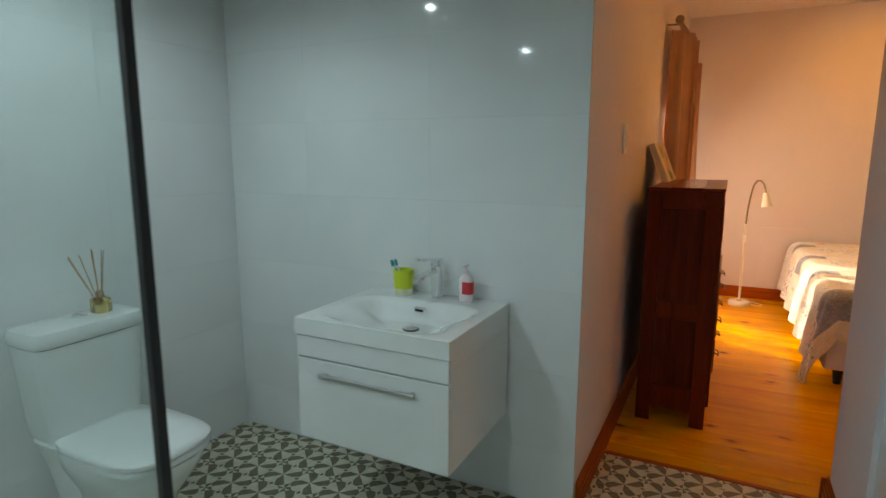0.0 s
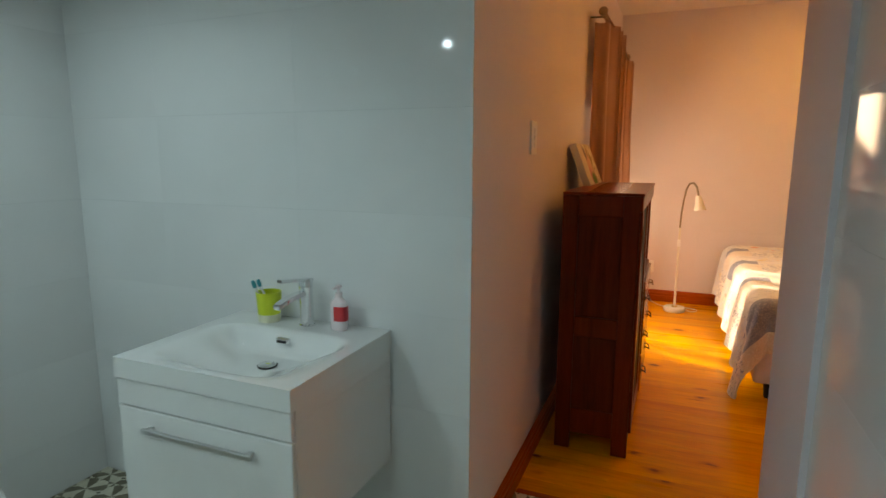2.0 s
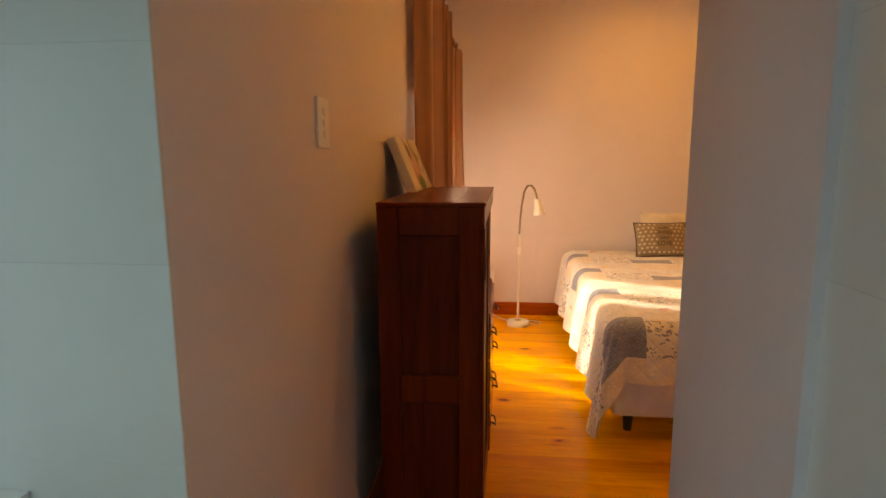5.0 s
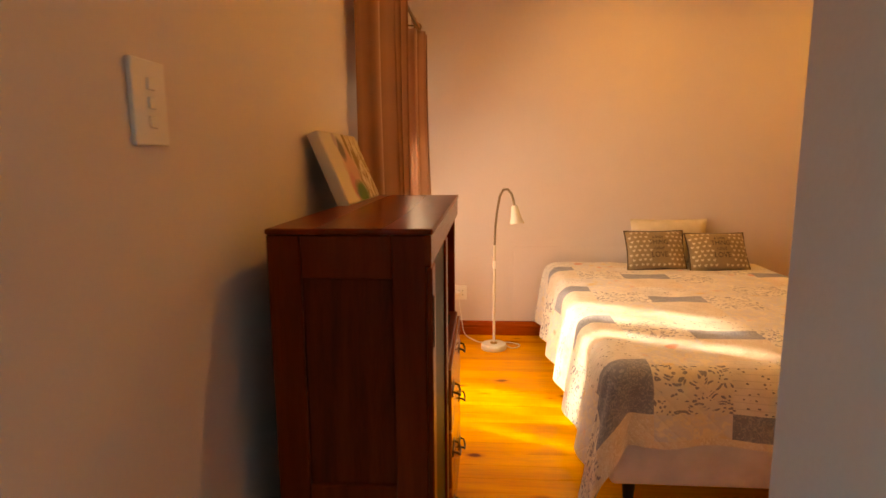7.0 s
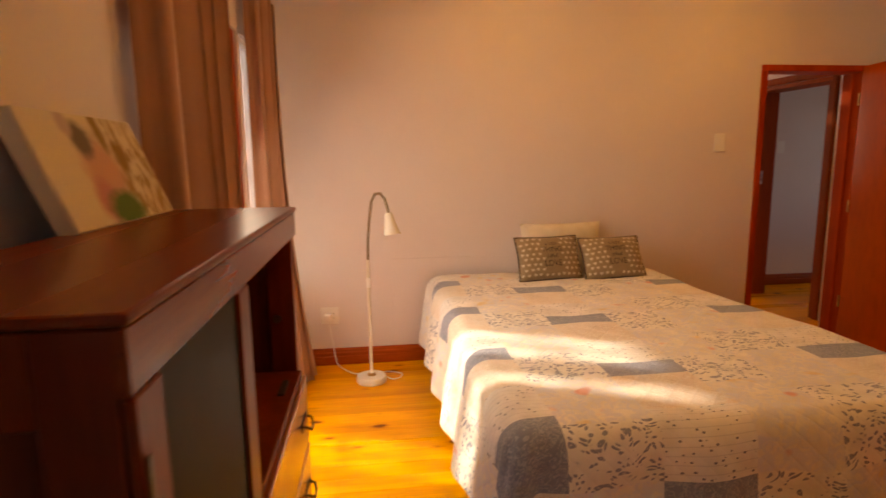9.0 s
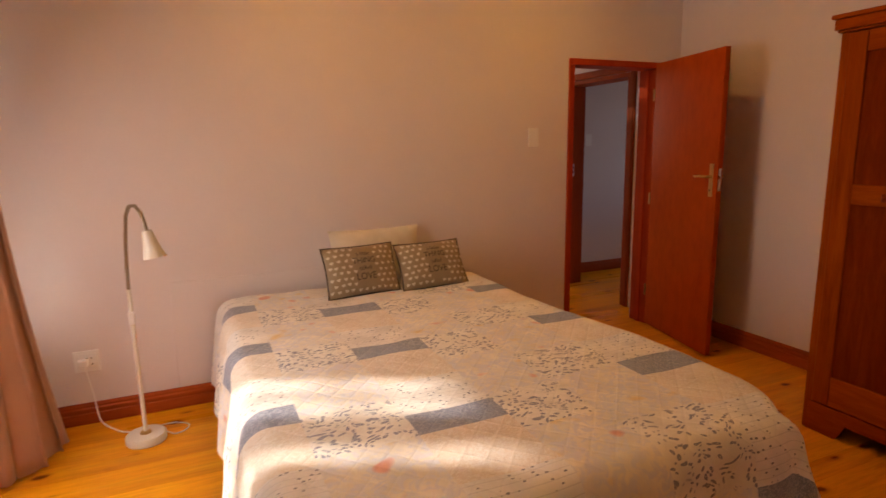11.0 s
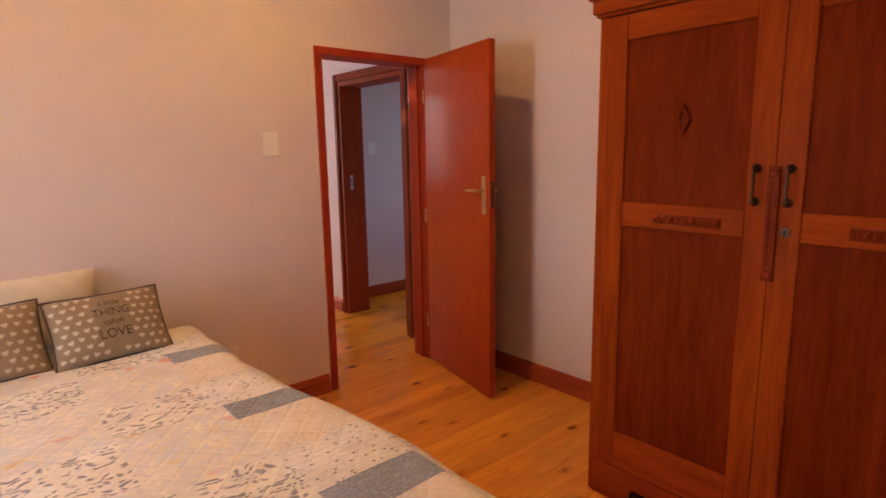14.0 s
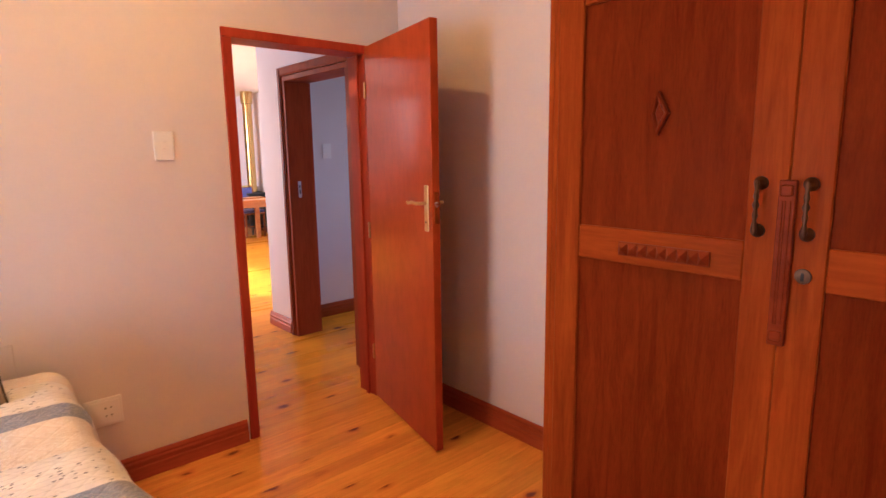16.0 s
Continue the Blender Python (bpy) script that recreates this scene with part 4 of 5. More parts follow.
# ---- bedroom: cabinet and what stands on it ----
CX0, CX1, CY0, CY1, CZ = 0.10, 0.456, 3.434, 4.61, 1.297
cab = thing("cabinet", (0, 0, 0), "dark red-brown tallboy cabinet with glazed door, niche and drawers", "cabinet")
cab.location = ((CX0 + CX1) / 2, (CY0 + CY1) / 2, 0)
ox, oy = (CX0 + CX1) / 2, (CY0 + CY1) / 2


def cbox(x0, x1, y0, y1, z0, z1, bev=0.003, seg=1):
    return box(x0 - ox, x1 - ox, y0 - oy, y1 - oy, z0, z1, bev, seg)


part("top", cbox(CX0 - 0.002, CX1 + 0.0165, CY0 - 0.003, CY1 + 0.008, CZ, CZ + 0.014, 0.005, 2), M["cab_top"], cab, "polished red-brown top")
for y0, y1 in ((CY0, CY0 + 0.028), (CY1 - 0.028, CY1)):
    inner = y0 + 0.006 if y0 == CY0 else y0
    fr = part("side_post", cbox(CX1 - 0.075, CX1, y0, y1, 0.0, CZ - 0.0005), M["cab"], cab)
    part("side_post", cbox(CX0, CX0 + 0.075, y0, y1, 0.0, CZ - 0.0005), M["cab"], cab)
    part("side_rail", cbox(CX0 + 0.0755, CX1 - 0.0755, y0, y1, 1.198, CZ - 0.0005), M["cab"], cab)
    part("side_rail", cbox(CX0 + 0.0755, CX1 - 0.0755, y0, y1, 0.60, 0.70), M["cab"], cab)
    part("side_rail", cbox(CX0 + 0.0755, CX1 - 0.0755, y0, y1, 0.09, 0.22), M["cab"], cab)
    for z0, z1 in ((0.22, 0.60), (0.70, 1.198)):
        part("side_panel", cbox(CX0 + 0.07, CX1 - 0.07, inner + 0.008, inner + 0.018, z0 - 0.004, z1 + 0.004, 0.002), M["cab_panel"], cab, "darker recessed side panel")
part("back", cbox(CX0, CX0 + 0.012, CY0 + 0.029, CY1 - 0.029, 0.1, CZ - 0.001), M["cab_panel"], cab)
part("bottom", cbox(CX0 + 0.013, CX1 - 0.02, CY0 + 0.029, CY1 - 0.029, 0.11, 0.13), M["cab"], cab)
DIV = 3.93
part("divider", cbox(CX0 + 0.013, CX1 - 0.002, DIV, DIV + 0.03, 0.131, CZ - 0.001), M["cab"], cab)
part("front_rail", cbox(CX1 - 0.022, CX1 + 0.012, CY0 + 0.0005, CY1 - 0.0005, 1.226, CZ - 0.0005), M["cab_top"], cab)
part("plinth", cbox(CX1 - 0.022, CX1 - 0.002, CY0 + 0.0285, CY1 - 0.0285, 0.07, 0.13), M["cab"], cab)
dr = part("door", cbox(CX1 + 0.0005, CX1 + 0.014, CY0 + 0.002, CY0 + 0.075, 0.135, 1.2255), M["cab"], cab, "cabinet door with a smoked pane")
part("door_stile", cbox(CX1 + 0.0005, CX1 + 0.014, DIV - 0.065, DIV + 0.012, 0.135, 1.2255), M["cab"], dr)
part("door_rail", cbox(CX1 + 0.0005, CX1 + 0.013, CY0 + 0.0755, DIV - 0.0655, 0.135, 0.24), M["cab"], dr)
part("door_glass", cbox(CX1 + 0.002, CX1 + 0.007, CY0 + 0.073, DIV - 0.063, 0.238, 1.2255, 0), M["cab_glass"], dr, "smoked grey glass pane")
part("hinge", cbox(CX1 + 0.0142, CX1 + 0.017, CY0 + 0.012, CY0 + 0.022, 1.04, 1.16, 0.001), M["bronze"], dr)
part("keyhole", cbox(CX1 + 0.0142, CX1 + 0.017, DIV - 0.04, DIV - 0.025, 0.70, 0.75, 0.002), M["bronze"], dr)
part("niche_floor", cbox(CX0 + 0.013, CX1 + 0.012, DIV + 0.031, CY1 - 0.029, 0.795, 0.815), M["cab"], cab)
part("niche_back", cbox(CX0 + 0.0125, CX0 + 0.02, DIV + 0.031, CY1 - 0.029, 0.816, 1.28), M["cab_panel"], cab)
part("niche_lip", cbox(CX1 - 0.03, CX1 - 0.012, CY1 - 0.22, CY1 - 0.12, 0.8155, 0.822, 0.001), M["dark"], cab)
part("niche_catch", lathe([(0.012, 0), (0.012, 0.008), (0.006, 0.012)], (CX1 - 0.05 - ox, CY1 - 0.0415 - oy, 0.98), 14, 'y'), M["bronze"], cab, "", 40)
for z0, z1 in ((0.575, 0.79), (0.365, 0.57), (0.14, 0.36)):
    d = part("drawer", cbox(CX0 + 0.05, CX1 + 0.022, DIV + 0.033, CY1 - 0.002, z0 + 0.004, z1 - 0.002, 0.004, 2), M["drawer"], cab, "glossy orange-brown drawer front")
    for yy in (DIV + 0.13, CY1 - 0.11):
        zc = (z0 + z1) / 2
        h = part("handle_plate", cbox(CX1 + 0.0225, CX1 + 0.0255, yy - 0.045, yy + 0.045, zc - 0.012, zc + 0.016, 0.001), M["bronze"], d, "dark bronze drop handle")
        xh = CX1 + 0.024 - ox
        part("drop_handle", tube([(xh, yy - 0.038 - oy, zc + 0.006), (xh + 0.016, yy - 0.036 - oy, zc), (xh + 0.022, yy - 0.02 - oy, zc - 0.014), (xh + 0.022, yy + 0.02 - oy, zc - 0.014), (xh + 0.016, yy + 0.036 - oy, zc), (xh, yy + 0.038 - oy, zc + 0.006)], 0.004, 8), M["bronze"], h, "", 60)

# canvas that leans on the wall
cv = thing("canvas_picture", (0.145, 4.30, CZ + 0.0155), "small canvas with a pale floral print leaning on the wall", "picture")
cv.rotation_euler = (0, radians(-22), 0)
part("stretched_canvas", box(-0.04, -0.001, -0.26, 0.26, 0.0, 0.262, 0.003), M["canvas"], cv, "white canvas edges")
part("print", box(-0.0008, 0.0006, -0.257, 0.257, 0.003, 0.259), M["print"], cv, "floral print in pink, ochre and green")

# ---- curtains ----
RX, RZ = 0.095, 2.40
rod = thing("curtain_rod", (RX, 5.5, RZ), "dark metal curtain rod with round finials on the wall", "curtain rod")
part("rod", lathe([(0.011, -0.86), (0.011, 0.94)], (0, 0, 0), 14, 'y'), M["neck"], rod, "", 40)
part("finial", lathe([(0.012, -0.905), (0.024, -0.897), (0.03, -0.88), (0.024, -0.868), (0.012, -0.861)], (0, 0, 0), 18, 'y'), M["neck"], rod, "", 50)
part("finial", lathe([(0.012, 0.941), (0.024, 0.947), (0.03, 0.96), (0.024, 0.977), (0.012, 0.985)], (0, 0, 0), 18, 'y'), M["neck"], rod, "", 50)
for yy in (-0.78, 0.86):
    part("bracket", tube([(-RX + 0.002, yy, -0.01), (-0.03, yy, -0.012), (0, yy, -0.012)], 0.006, 8), M["neck"], rod, "", 60)


def curtain(name, y0, y1, folds, x0, amp, flare, label, tabs, seed):
    rnd = random.Random(seed)
    o = thing(name, (0, (y0 + y1) / 2, 0.02), label, "curtain", "curtains at the garden door")
    ph = [rnd.uniform(-0.5, 0.5) for _ in range(folds + 2)]
    nu, nz = folds * 12, 26
    top, bot = RZ - 0.075, 0.0
    bm = bmesh.new()
    rows = []
    for j in range(nz + 1):
        h = j / nz
        z = bot + (top - bot) * h
        row = []
        for i in range(nu + 1):
            s = i / nu
            k = s * folds
            wob = ph[int(k)] * (1 - (k % 1)) + ph[int(k) + 1] * (k % 1)
            a = amp * (0.65 + 0.5 * wob) * (0.55 + 0.45 * (1 - h) + 0.1)
            x = x0 + a * math.sin(2 * math.pi * k + wob) + flare * (1 - h) ** 2 * s + 0.008 * math.sin(5 * h + 3 * s)
            y = y0 + (y1 - y0) * s + 0.02 * math.sin(4 * math.pi * k + wob) + (0.05 * (1 - h) ** 2) * (s - 0.3)
            x = 0.04 + (x - 0.04) * min(s * folds * 1.6, 1.0)
            row.append(bm.verts.new((max(x, 0.035), y - (y0 + y1) / 2, z)))
        rows.append(row)
    for a, b in zip(rows, rows[1:]):
        for i in range(nu):
            bm.faces.new((a[i], a[i + 1], b[i + 1], b[i]))
    c = part("cloth", bm, M["curtain"], o, "", 80)
    sol = c.modifiers.new("thick", 'SOLIDIFY')
    sol.thickness = 0.003
    for k in range(tabs):
        yy = y0 + (y1 - y0) * (k + 0.5) / tabs - (y0 + y1) / 2
        ring = [(RX + 0.0165 * math.cos(a), RZ - 0.02 + 0.0165 * math.sin(a)) for a in [math.pi * q / 8 for q in range(9)]]
        prof = [(x0 + 0.004, top - 0.015)] + [(RX + 0.0165, RZ - 0.03)] + ring + [(RX - 0.0165, RZ - 0.03), (x0 - 0.004, top - 0.015)]
        tb = bmesh.new()
        cols = [[tb.verts.new((x, yy + d, z)) for x, z in prof] for d in (-0.022, 0.022)]
        for i in range(len(prof) - 1):
            tb.faces.new((cols[0][i], cols[0][i + 1], cols[1][i + 1], cols[1][i]))
        tp = part("tab", tb, M["curtain"], o, "", 60)
        s2 = tp.modifiers.new("thick", 'SOLIDIFY')
        s2.thickness = 0.003
    return o


curtain("curtain", 4.66, 5.27, 4, 0.152, 0.085, 0.03, "dusty brown-pink tab-top curtain drawn half open", 7, 3)
curtain("curtain", 6.22, 6.55, 3, 0.135, 0.05, 0.15, "dusty brown-pink tab-top curtain gathered at the end of the rod", 5, 8)

# ---- bed ----
BX0, BX1, BY0, BY1, BZ = 1.10, 2.72, 4.43, 6.70, 0.622
bed = thing("bed", ((BX0 + BX1) / 2, (BY0 + BY1) / 2, 0), "double bed base and mattress with pale quilted ticking", "bed")
bo = Vector((-(BX0 + BX1) / 2, -(BY0 + BY1) / 2, 0))


def local_box(o, x0, x1, y0, y1, z0, z1, bev=0.0, seg=1):
    return box(x0 + o.x, x1 + o.x, y0 + o.y, y1 + o.y, z0, z1, bev, seg)


part("base", local_box(bo, BX0 + 0.01, BX1 - 0.01, BY0 + 0.01, BY1 - 0.01, 0.115, 0.35, 0.02, 3), M["mattress"], bed, "pale lavender quilted bed base", 40)
part("mattress", local_box(bo, BX0, BX1, BY0, BY1, 0.352, BZ - 0.006, 0.07, 5), M["mattress"], bed, "pale mattress", 40)
for x in (BX0 + 0.11, BX1 - 0.11):
    for y in (BY0 + 0.11, BY1 - 0.11):
        part("leg", lathe([(0.022, 0), (0.032, 0.114)], (x + bo.x, y + bo.y, 0), 16), M["black"], bed, "black tapered leg", 40)

# patchwork quilt: cloth coordinates u across the bed, v along it; it bends over the edges and hangs
U = [0.62, 0.95, 1.25, 1.56, 1.87, 2.15, 2.48, 2.79, 3.08, 3.2]
V0, V1 = 4.13, 6.76
# along the bed every column repeats: from the blue strip towards the foot come tan and cream, or sprigs and blooms by turns
BLUE_AT = {1: 5.74, 3: 5.485, 6: 5.55}
SPRIG_AT = {0: 5.40, 2: 5.47, 4: 5.36, 5: 5.66, 7: 5.05, 8: 5.5}


def fabric_at(col, v):
    """Which cloth a patch is of: 0 blue, 1 cream, 2 tan, 3 sprig, 4 bloom."""
    if v < 4.47:
        # the border rows that hang over the foot
        if v < 4.165:
            return 2
        upper = v > 4.27
        row = (3, 0, 3, 1, 4, 3, 1, 3, 2) if upper else (3, 2, 4, 0, 3, 4, 0, 4, 3)
        return row[min(col, 8)]
    if col in BLUE_AT:
        f = (v - BLUE_AT[col]) % 0.675
        return 0 if f < 0.135 else (1 if f < 0.395 else 2)
    return 3 if (v - SPRIG_AT[col]) % 0.655 < 0.27 else 4


def drape(u, v):
    r, top = 0.095, BZ + 0.012
    spread = min(max((6.1 - v) / 1.1, 0.0), 1.0)
    ex0, ex1, ey0 = BX0 + 0.06, BX1 - 0.055 + 0.10 * spread * spread * (3 - 2 * spread), BY0 + 0.06
    ex1 -= 0.13 * min(max((4.78 - v) / 0.3, 0.0), 1.0) ** 2
    du = u - ex1 if u > ex1 else (u - ex0 if u < ex0 else 0.0)
    dv = v - ey0 if v < ey0 else 0.0
    bxp, byp = min(max(u, ex0), ex1), max(v, ey0)
    d = math.hypot(du, dv)
    puff = 0.003 * math.sin(u * 21) * math.sin(v * 17) + 0.007 * noise.noise(Vector((u * 2.6, v * 2.6, 1.3)))
    if d == 0:
        return Vector((u, v, top + puff))
    dirx, diry = du / d, dv / d
    if du < 0:
        d *= 1 + 0.34 * min(abs(dirx), abs(diry))
    arc = r * math.pi / 2
    if d < arc:
        a = d / r
        out, drop = r * math.sin(a), r * (1 - math.cos(a))
    else:
        out, drop = r + 0.13 * (d - arc), r + 0.985 * (d - arc)
    corner = min(abs(dirx), abs(diry)) * 1.41
    wave = 0.022 * math.sin((u if abs(diry) > abs(dirx) else v) * 15 + 1.0) * min(d / 0.3, 1) * (1 - 0.5 * corner)
    fold = 0.07 * corner * min(d / 0.35, 1) * (1 + 0.6 * math.sin(6 * math.atan2(abs(diry), abs(dirx)) + 1.2))
    out += wave + fold + 0.6 * puff
    return Vector((bxp + dirx * out, byp + diry * out, max(top - drop + puff * max(0, 1 - d / 0.1), 0.035 + 0.02 * math.sin(9 * v))))


quilt = thing("quilt", ((BX0 + BX1) / 2, (BY0 + BY1) / 2, BZ), "patchwork quilt of cream, tan and grey-blue floral patches on the bed", "quilt")
qo = Vector(((BX0 + BX1) / 2, (BY0 + BY1) / 2, BZ))
QM = [M[k] for k in ("q_blue", "q_cream", "q_tan", "q_sprig", "q_bloom")]
nv = 178
vs = [V0 + (V1 - V0) * j / nv for j in range(nv + 1)]


def cloth_at(col, j):
    v = (vs[j] + vs[j + 1]) / 2
    return fabric_at(col, v)


for col, (a, b) in enumerate(zip(U, U[1:])):
    n = max(int((b - a) / 0.016), 4)
    us = [a + (b - a) * i / n for i in range(n + 1)]
    j0 = 0
    while j0 < nv:
        kind = cloth_at(col, j0)
        j1 = j0
        while j1 < nv and cloth_at(col, j1) == kind:
            j1 += 1
        bm = bmesh.new()
        uvl = bm.loops.layers.uv.new("cloth")
        gv = []
        for j in range(j0, j1 + 1):
            row = []
            for i, u in enumerate(us):
                row.append(bm.verts.new(drape(u, vs[j]) - qo))
            gv.append(row)
        for j in range(j1 - j0):
            for i in range(n):
                f = bm.faces.new((gv[j][i], gv[j][i + 1], gv[j + 1][i + 1], gv[j + 1][i]))
                for lp, (uu, vv) in zip(f.loops, ((us[i], vs[j0 + j]), (us[i + 1], vs[j0 + j]), (us[i + 1], vs[j0 + j + 1]), (us[i], vs[j0 + j + 1]))):
                    lp[uvl].uv = (uu, vv)
        pc = part("patch", bm, QM[kind], quilt, "", 80)
        j0 = j1


# the quilt's wadding and backing under the patches, which gives it its thickness
bm = bmesh.new()
ub = [U[0] + (U[-1] - U[0]) * i / 110 for i in range(111)]
gv = [[bm.verts.new(drape(u, v) - qo) for u in ub] for v in vs[::2]]
for ra, rb in zip(gv, gv[1:]):
    for i in range(110):
        bm.faces.new((ra[i], ra[i + 1], rb[i + 1], rb[i]))
bm.normal_update()
for v in bm.verts:
    v.co -= v.normal * 0.0035 * (1 if v.normal.z > -0.2 else -1)
bk = part("backing", bm, M["q_back"], quilt, "plain beige quilt backing", 80)
sol = bk.modifiers.new("thick", 'SOLIDIFY')
sol.thickness, sol.offset = 0.006, -1.0


def cushion_mesh(wd, ht, th, n=18):
    """A stuffed cushion: width along x, height along z, the front towards -y."""
    bm = bmesh.new()

    def at(s, q, side):
        u, v = 2 * s - 1, 2 * q - 1
        pinch = 1 - 0.05 * (1 - abs(u) ** 2) * abs(v) ** 6
        pu = 1 - 0.05 * (1 - abs(v) ** 2) * abs(u) ** 6
        b = (max(0, 1 - abs(u) ** 2.6) * max(0, 1 - abs(v) ** 2.6)) ** 0.55
        return Vector((u * wd / 2 * pu, side * th / 2 * b, ht / 2 + v * ht / 2 * pinch))
    for side in (-1, 1):
        g = [[bm.verts.new(at(i / n, j / n, side)) for i in range(n + 1)] for j in range(n + 1)]
        for j in range(n):
            for i in range(n):
                bm.faces.new((g[j][i], g[j][i + 1], g[j + 1][i + 1], g[j + 1][i]))
    bmesh.ops.remove_doubles(bm, verts=bm.verts, dist=0.0004)
    return bm, at


def text_mesh(body, size):
    cu = bpy.data.curves.new("word", 'FONT')
    cu.body, cu.size, cu.align_x, cu.align_y = body, size, 'CENTER', 'CENTER'
    cu.resolution_u = 3
    ob = new("word", cu)
    bpy.context.view_layer.update()
    me = bpy.data.meshes.new_from_object(ob.evaluated_get(bpy.context.evaluated_depsgraph_get()))
    bpy.data.objects.remove(ob)
    bm = bmesh.new()
    bm.from_mesh(me)
    bpy.data.meshes.remove(me)
    return bm


def heart(bm, cx, cz, s, tilt, lift):
    pts = []
    for k in range(14):
        a = 2 * math.pi * k / 14
        x = 16 * math.sin(a) ** 3 / 17
        z = (13 * math.cos(a) - 5 * math.cos(2 * a) - 2 * math.cos(3 * a) - math.cos(4 * a)) / 17
        pts.append((cx + s * (x * math.cos(tilt) - z * math.sin(tilt)), cz + s * (x * math.sin(tilt) + z * math.cos(tilt))))
    bm.faces.new([bm.verts.new(lift(x, z)) for x, z in pts])


def scatter_cushion(at, rx, rz, label, seed):
    wd, ht, th = 0.45, 0.305, 0.155
    o = thing("scatter_cushion", at, label, "cushion", "cushions on the bed")
    o.rotation_euler = (radians(rx), 0, radians(rz))
    bm, surf = cushion_mesh(wd, ht, th)
    part("cover", bm, M["cushion"], o, "", 70)

    def lift(x, z):
        return surf(min(max(x / wd + 0.5, 0.02), 0.98), min(max(z / ht, 0.02), 0.98), -1) - Vector((0, 0.0016, 0))
    edge = [surf(s, q, 0) for s, q in [(i / 12, 0) for i in range(12)] + [(1, i / 8) for i in range(8)] + [(1 - i / 12, 1) for i in range(12)] + [(0, 1 - i / 8) for i in range(9)]]
    part("piping", tube(edge, 0.0055, 7), M["piping"], o, "dark brown piping", 60)
    rnd = random.Random(seed)
    hb = bmesh.new()
    for r in range(8):
        for c in range(11):
            x = -0.205 + 0.040 * c + (0.020 if r % 2 else 0) + rnd.uniform(-0.004, 0.004)
            z = 0.03 + 0.035 * r + rnd.uniform(-0.003, 0.003)
            if abs(x) > 0.21 or (-0.062 < x < 0.062 and 0.03 < z < 0.285):
                continue
            heart(hb, x, z, 0.0125, rnd.uniform(-0.4, 0.4), lift)
    hp = part("heart_print", hb, M["heart"], o, "small cream hearts")
    hp["kind"] = "stuff"
    for body, size, zc in (("a little", 0.036, 0.238), ("THING", 0.050, 0.195), ("called", 0.036, 0.15), ("LOVE", 0.056, 0.10)):
        tb = text_mesh(body, size)
        bmesh.ops.triangulate(tb, faces=tb.faces[:])
        bmesh.ops.subdivide_edges(tb, edges=[e for e in tb.edges if e.calc_length() > 0.02], cuts=2)
        for v in tb.verts:
            v.co = lift(v.co.x * 0.92, zc + v.co.y) - Vector((0, 0.0012, 0))
        part("printed_word", tb, M["ink"], o)
    return o


scatter_cushion((1.872, 6.475, BZ + 0.010), -24, 6, "taupe scatter cushion with cream hearts and dark lettering", 1)
scatter_cushion((2.325, 6.465, BZ + 0.006), -30, 5, "taupe heart-print scatter cushion leaning beside its twin", 2)
pl = thing("pillow", (2.03, 6.74, BZ + 0.015), "white cotton pillow standing against the wall", "pillow")
pl.rotation_euler = (radians(-7), 0, radians(2))
bm, _s = cushion_mesh(0.60, 0.35, 0.13)
part("pillowcase", bm, M["pillow"], pl, "", 70)

# flat painted board on the wall behind the bed
hbd = setting("wall_panel", box(0.82, 2.60, YF - 0.006, YF - 0.001, 0.12, 0.752, 0.002), M["wall"], "flat painted panel on the wall behind the bed", "wall panel")

# ---- floor lamp ----
lx, ly = 0.657, 6.47
fl = thing("floor_lamp", (lx, ly, 0), "white metal reading floor lamp with a gooseneck, unlit", "floor lamp")
part("base", lathe([(0.095, 0.0), (0.098, 0.006), (0.098, 0.034), (0.092, 0.042), (0.03, 0.044)], (0, 0, 0), 36), M["white_metal"], fl, "round white base", 40)
part("collar", lathe([(0.028, 0.0445), (0.026, 0.052), (0.012, 0.056)], (0, 0, 0), 20), M["brass"], fl, "", 40)
part("pole", lathe([(0.0105, 0.0565), (0.0105, 0.815)], (0, 0, 0), 16), M["white_metal"], fl, "", 40)
part("switch", box(-0.014, 0.014, -0.018, 0.006, 0.635, 0.70, 0.005, 2), M["plastic"], fl)
gn = [(0.0, 0, 0.8155), (0.004, 0, 0.935), (0.016, -0.03, 1.07), (0.034, -0.08, 1.19), (0.058, -0.14, 1.24), (0.088, -0.20, 1.245), (0.112, -0.245, 1.215), (0.126, -0.268, 1.165), (0.130, -0.276, 1.135)]
part("gooseneck", tube(gn, 0.0085, 10), M["neck"], fl, "brown flexible gooseneck", 60)
sh = lathe([(0.020, 0.0), (0.024, -0.012), (0.034, -0.07), (0.048, -0.125), (0.045, -0.125), (0.030, -0.07), (0.018, -0.02)], (0, 0, 0), 26)
bmesh.ops.rotate(sh, verts=sh.verts, cent=(0, 0, 0), matrix=Matrix.Rotation(radians(-9), 3, 'Y'))
bmesh.ops.translate(sh, verts=sh.verts, vec=(0.131, -0.277, 1.138))
part("shade", sh, M["white_metal"], fl, "white conical shade", 40)
part("shade_knob", tube([(0.175, -0.277, 1.02), (0.20, -0.277, 1.018)], 0.005, 8), M["brass"], fl)
cord = thing("power_cord", (lx, ly, 0.006), "thin white power cord lying on the floor", "cord")
pts = [(0.0965, 0.02, 0.012), (0.14, 0.0, 0), (0.19, 0.03, 0), (0.20, 0.09, 0), (0.12, 0.14, 0), (0.0, 0.13, 0), (-0.10, 0.13, 0), (-0.17, 0.20, 0.0), (-0.24, 0.28, 0.03), (-0.266, 0.325, 0.16), (-0.287, 0.33, 0.30), (-0.294, 0.315, 0.345)]
sm = []
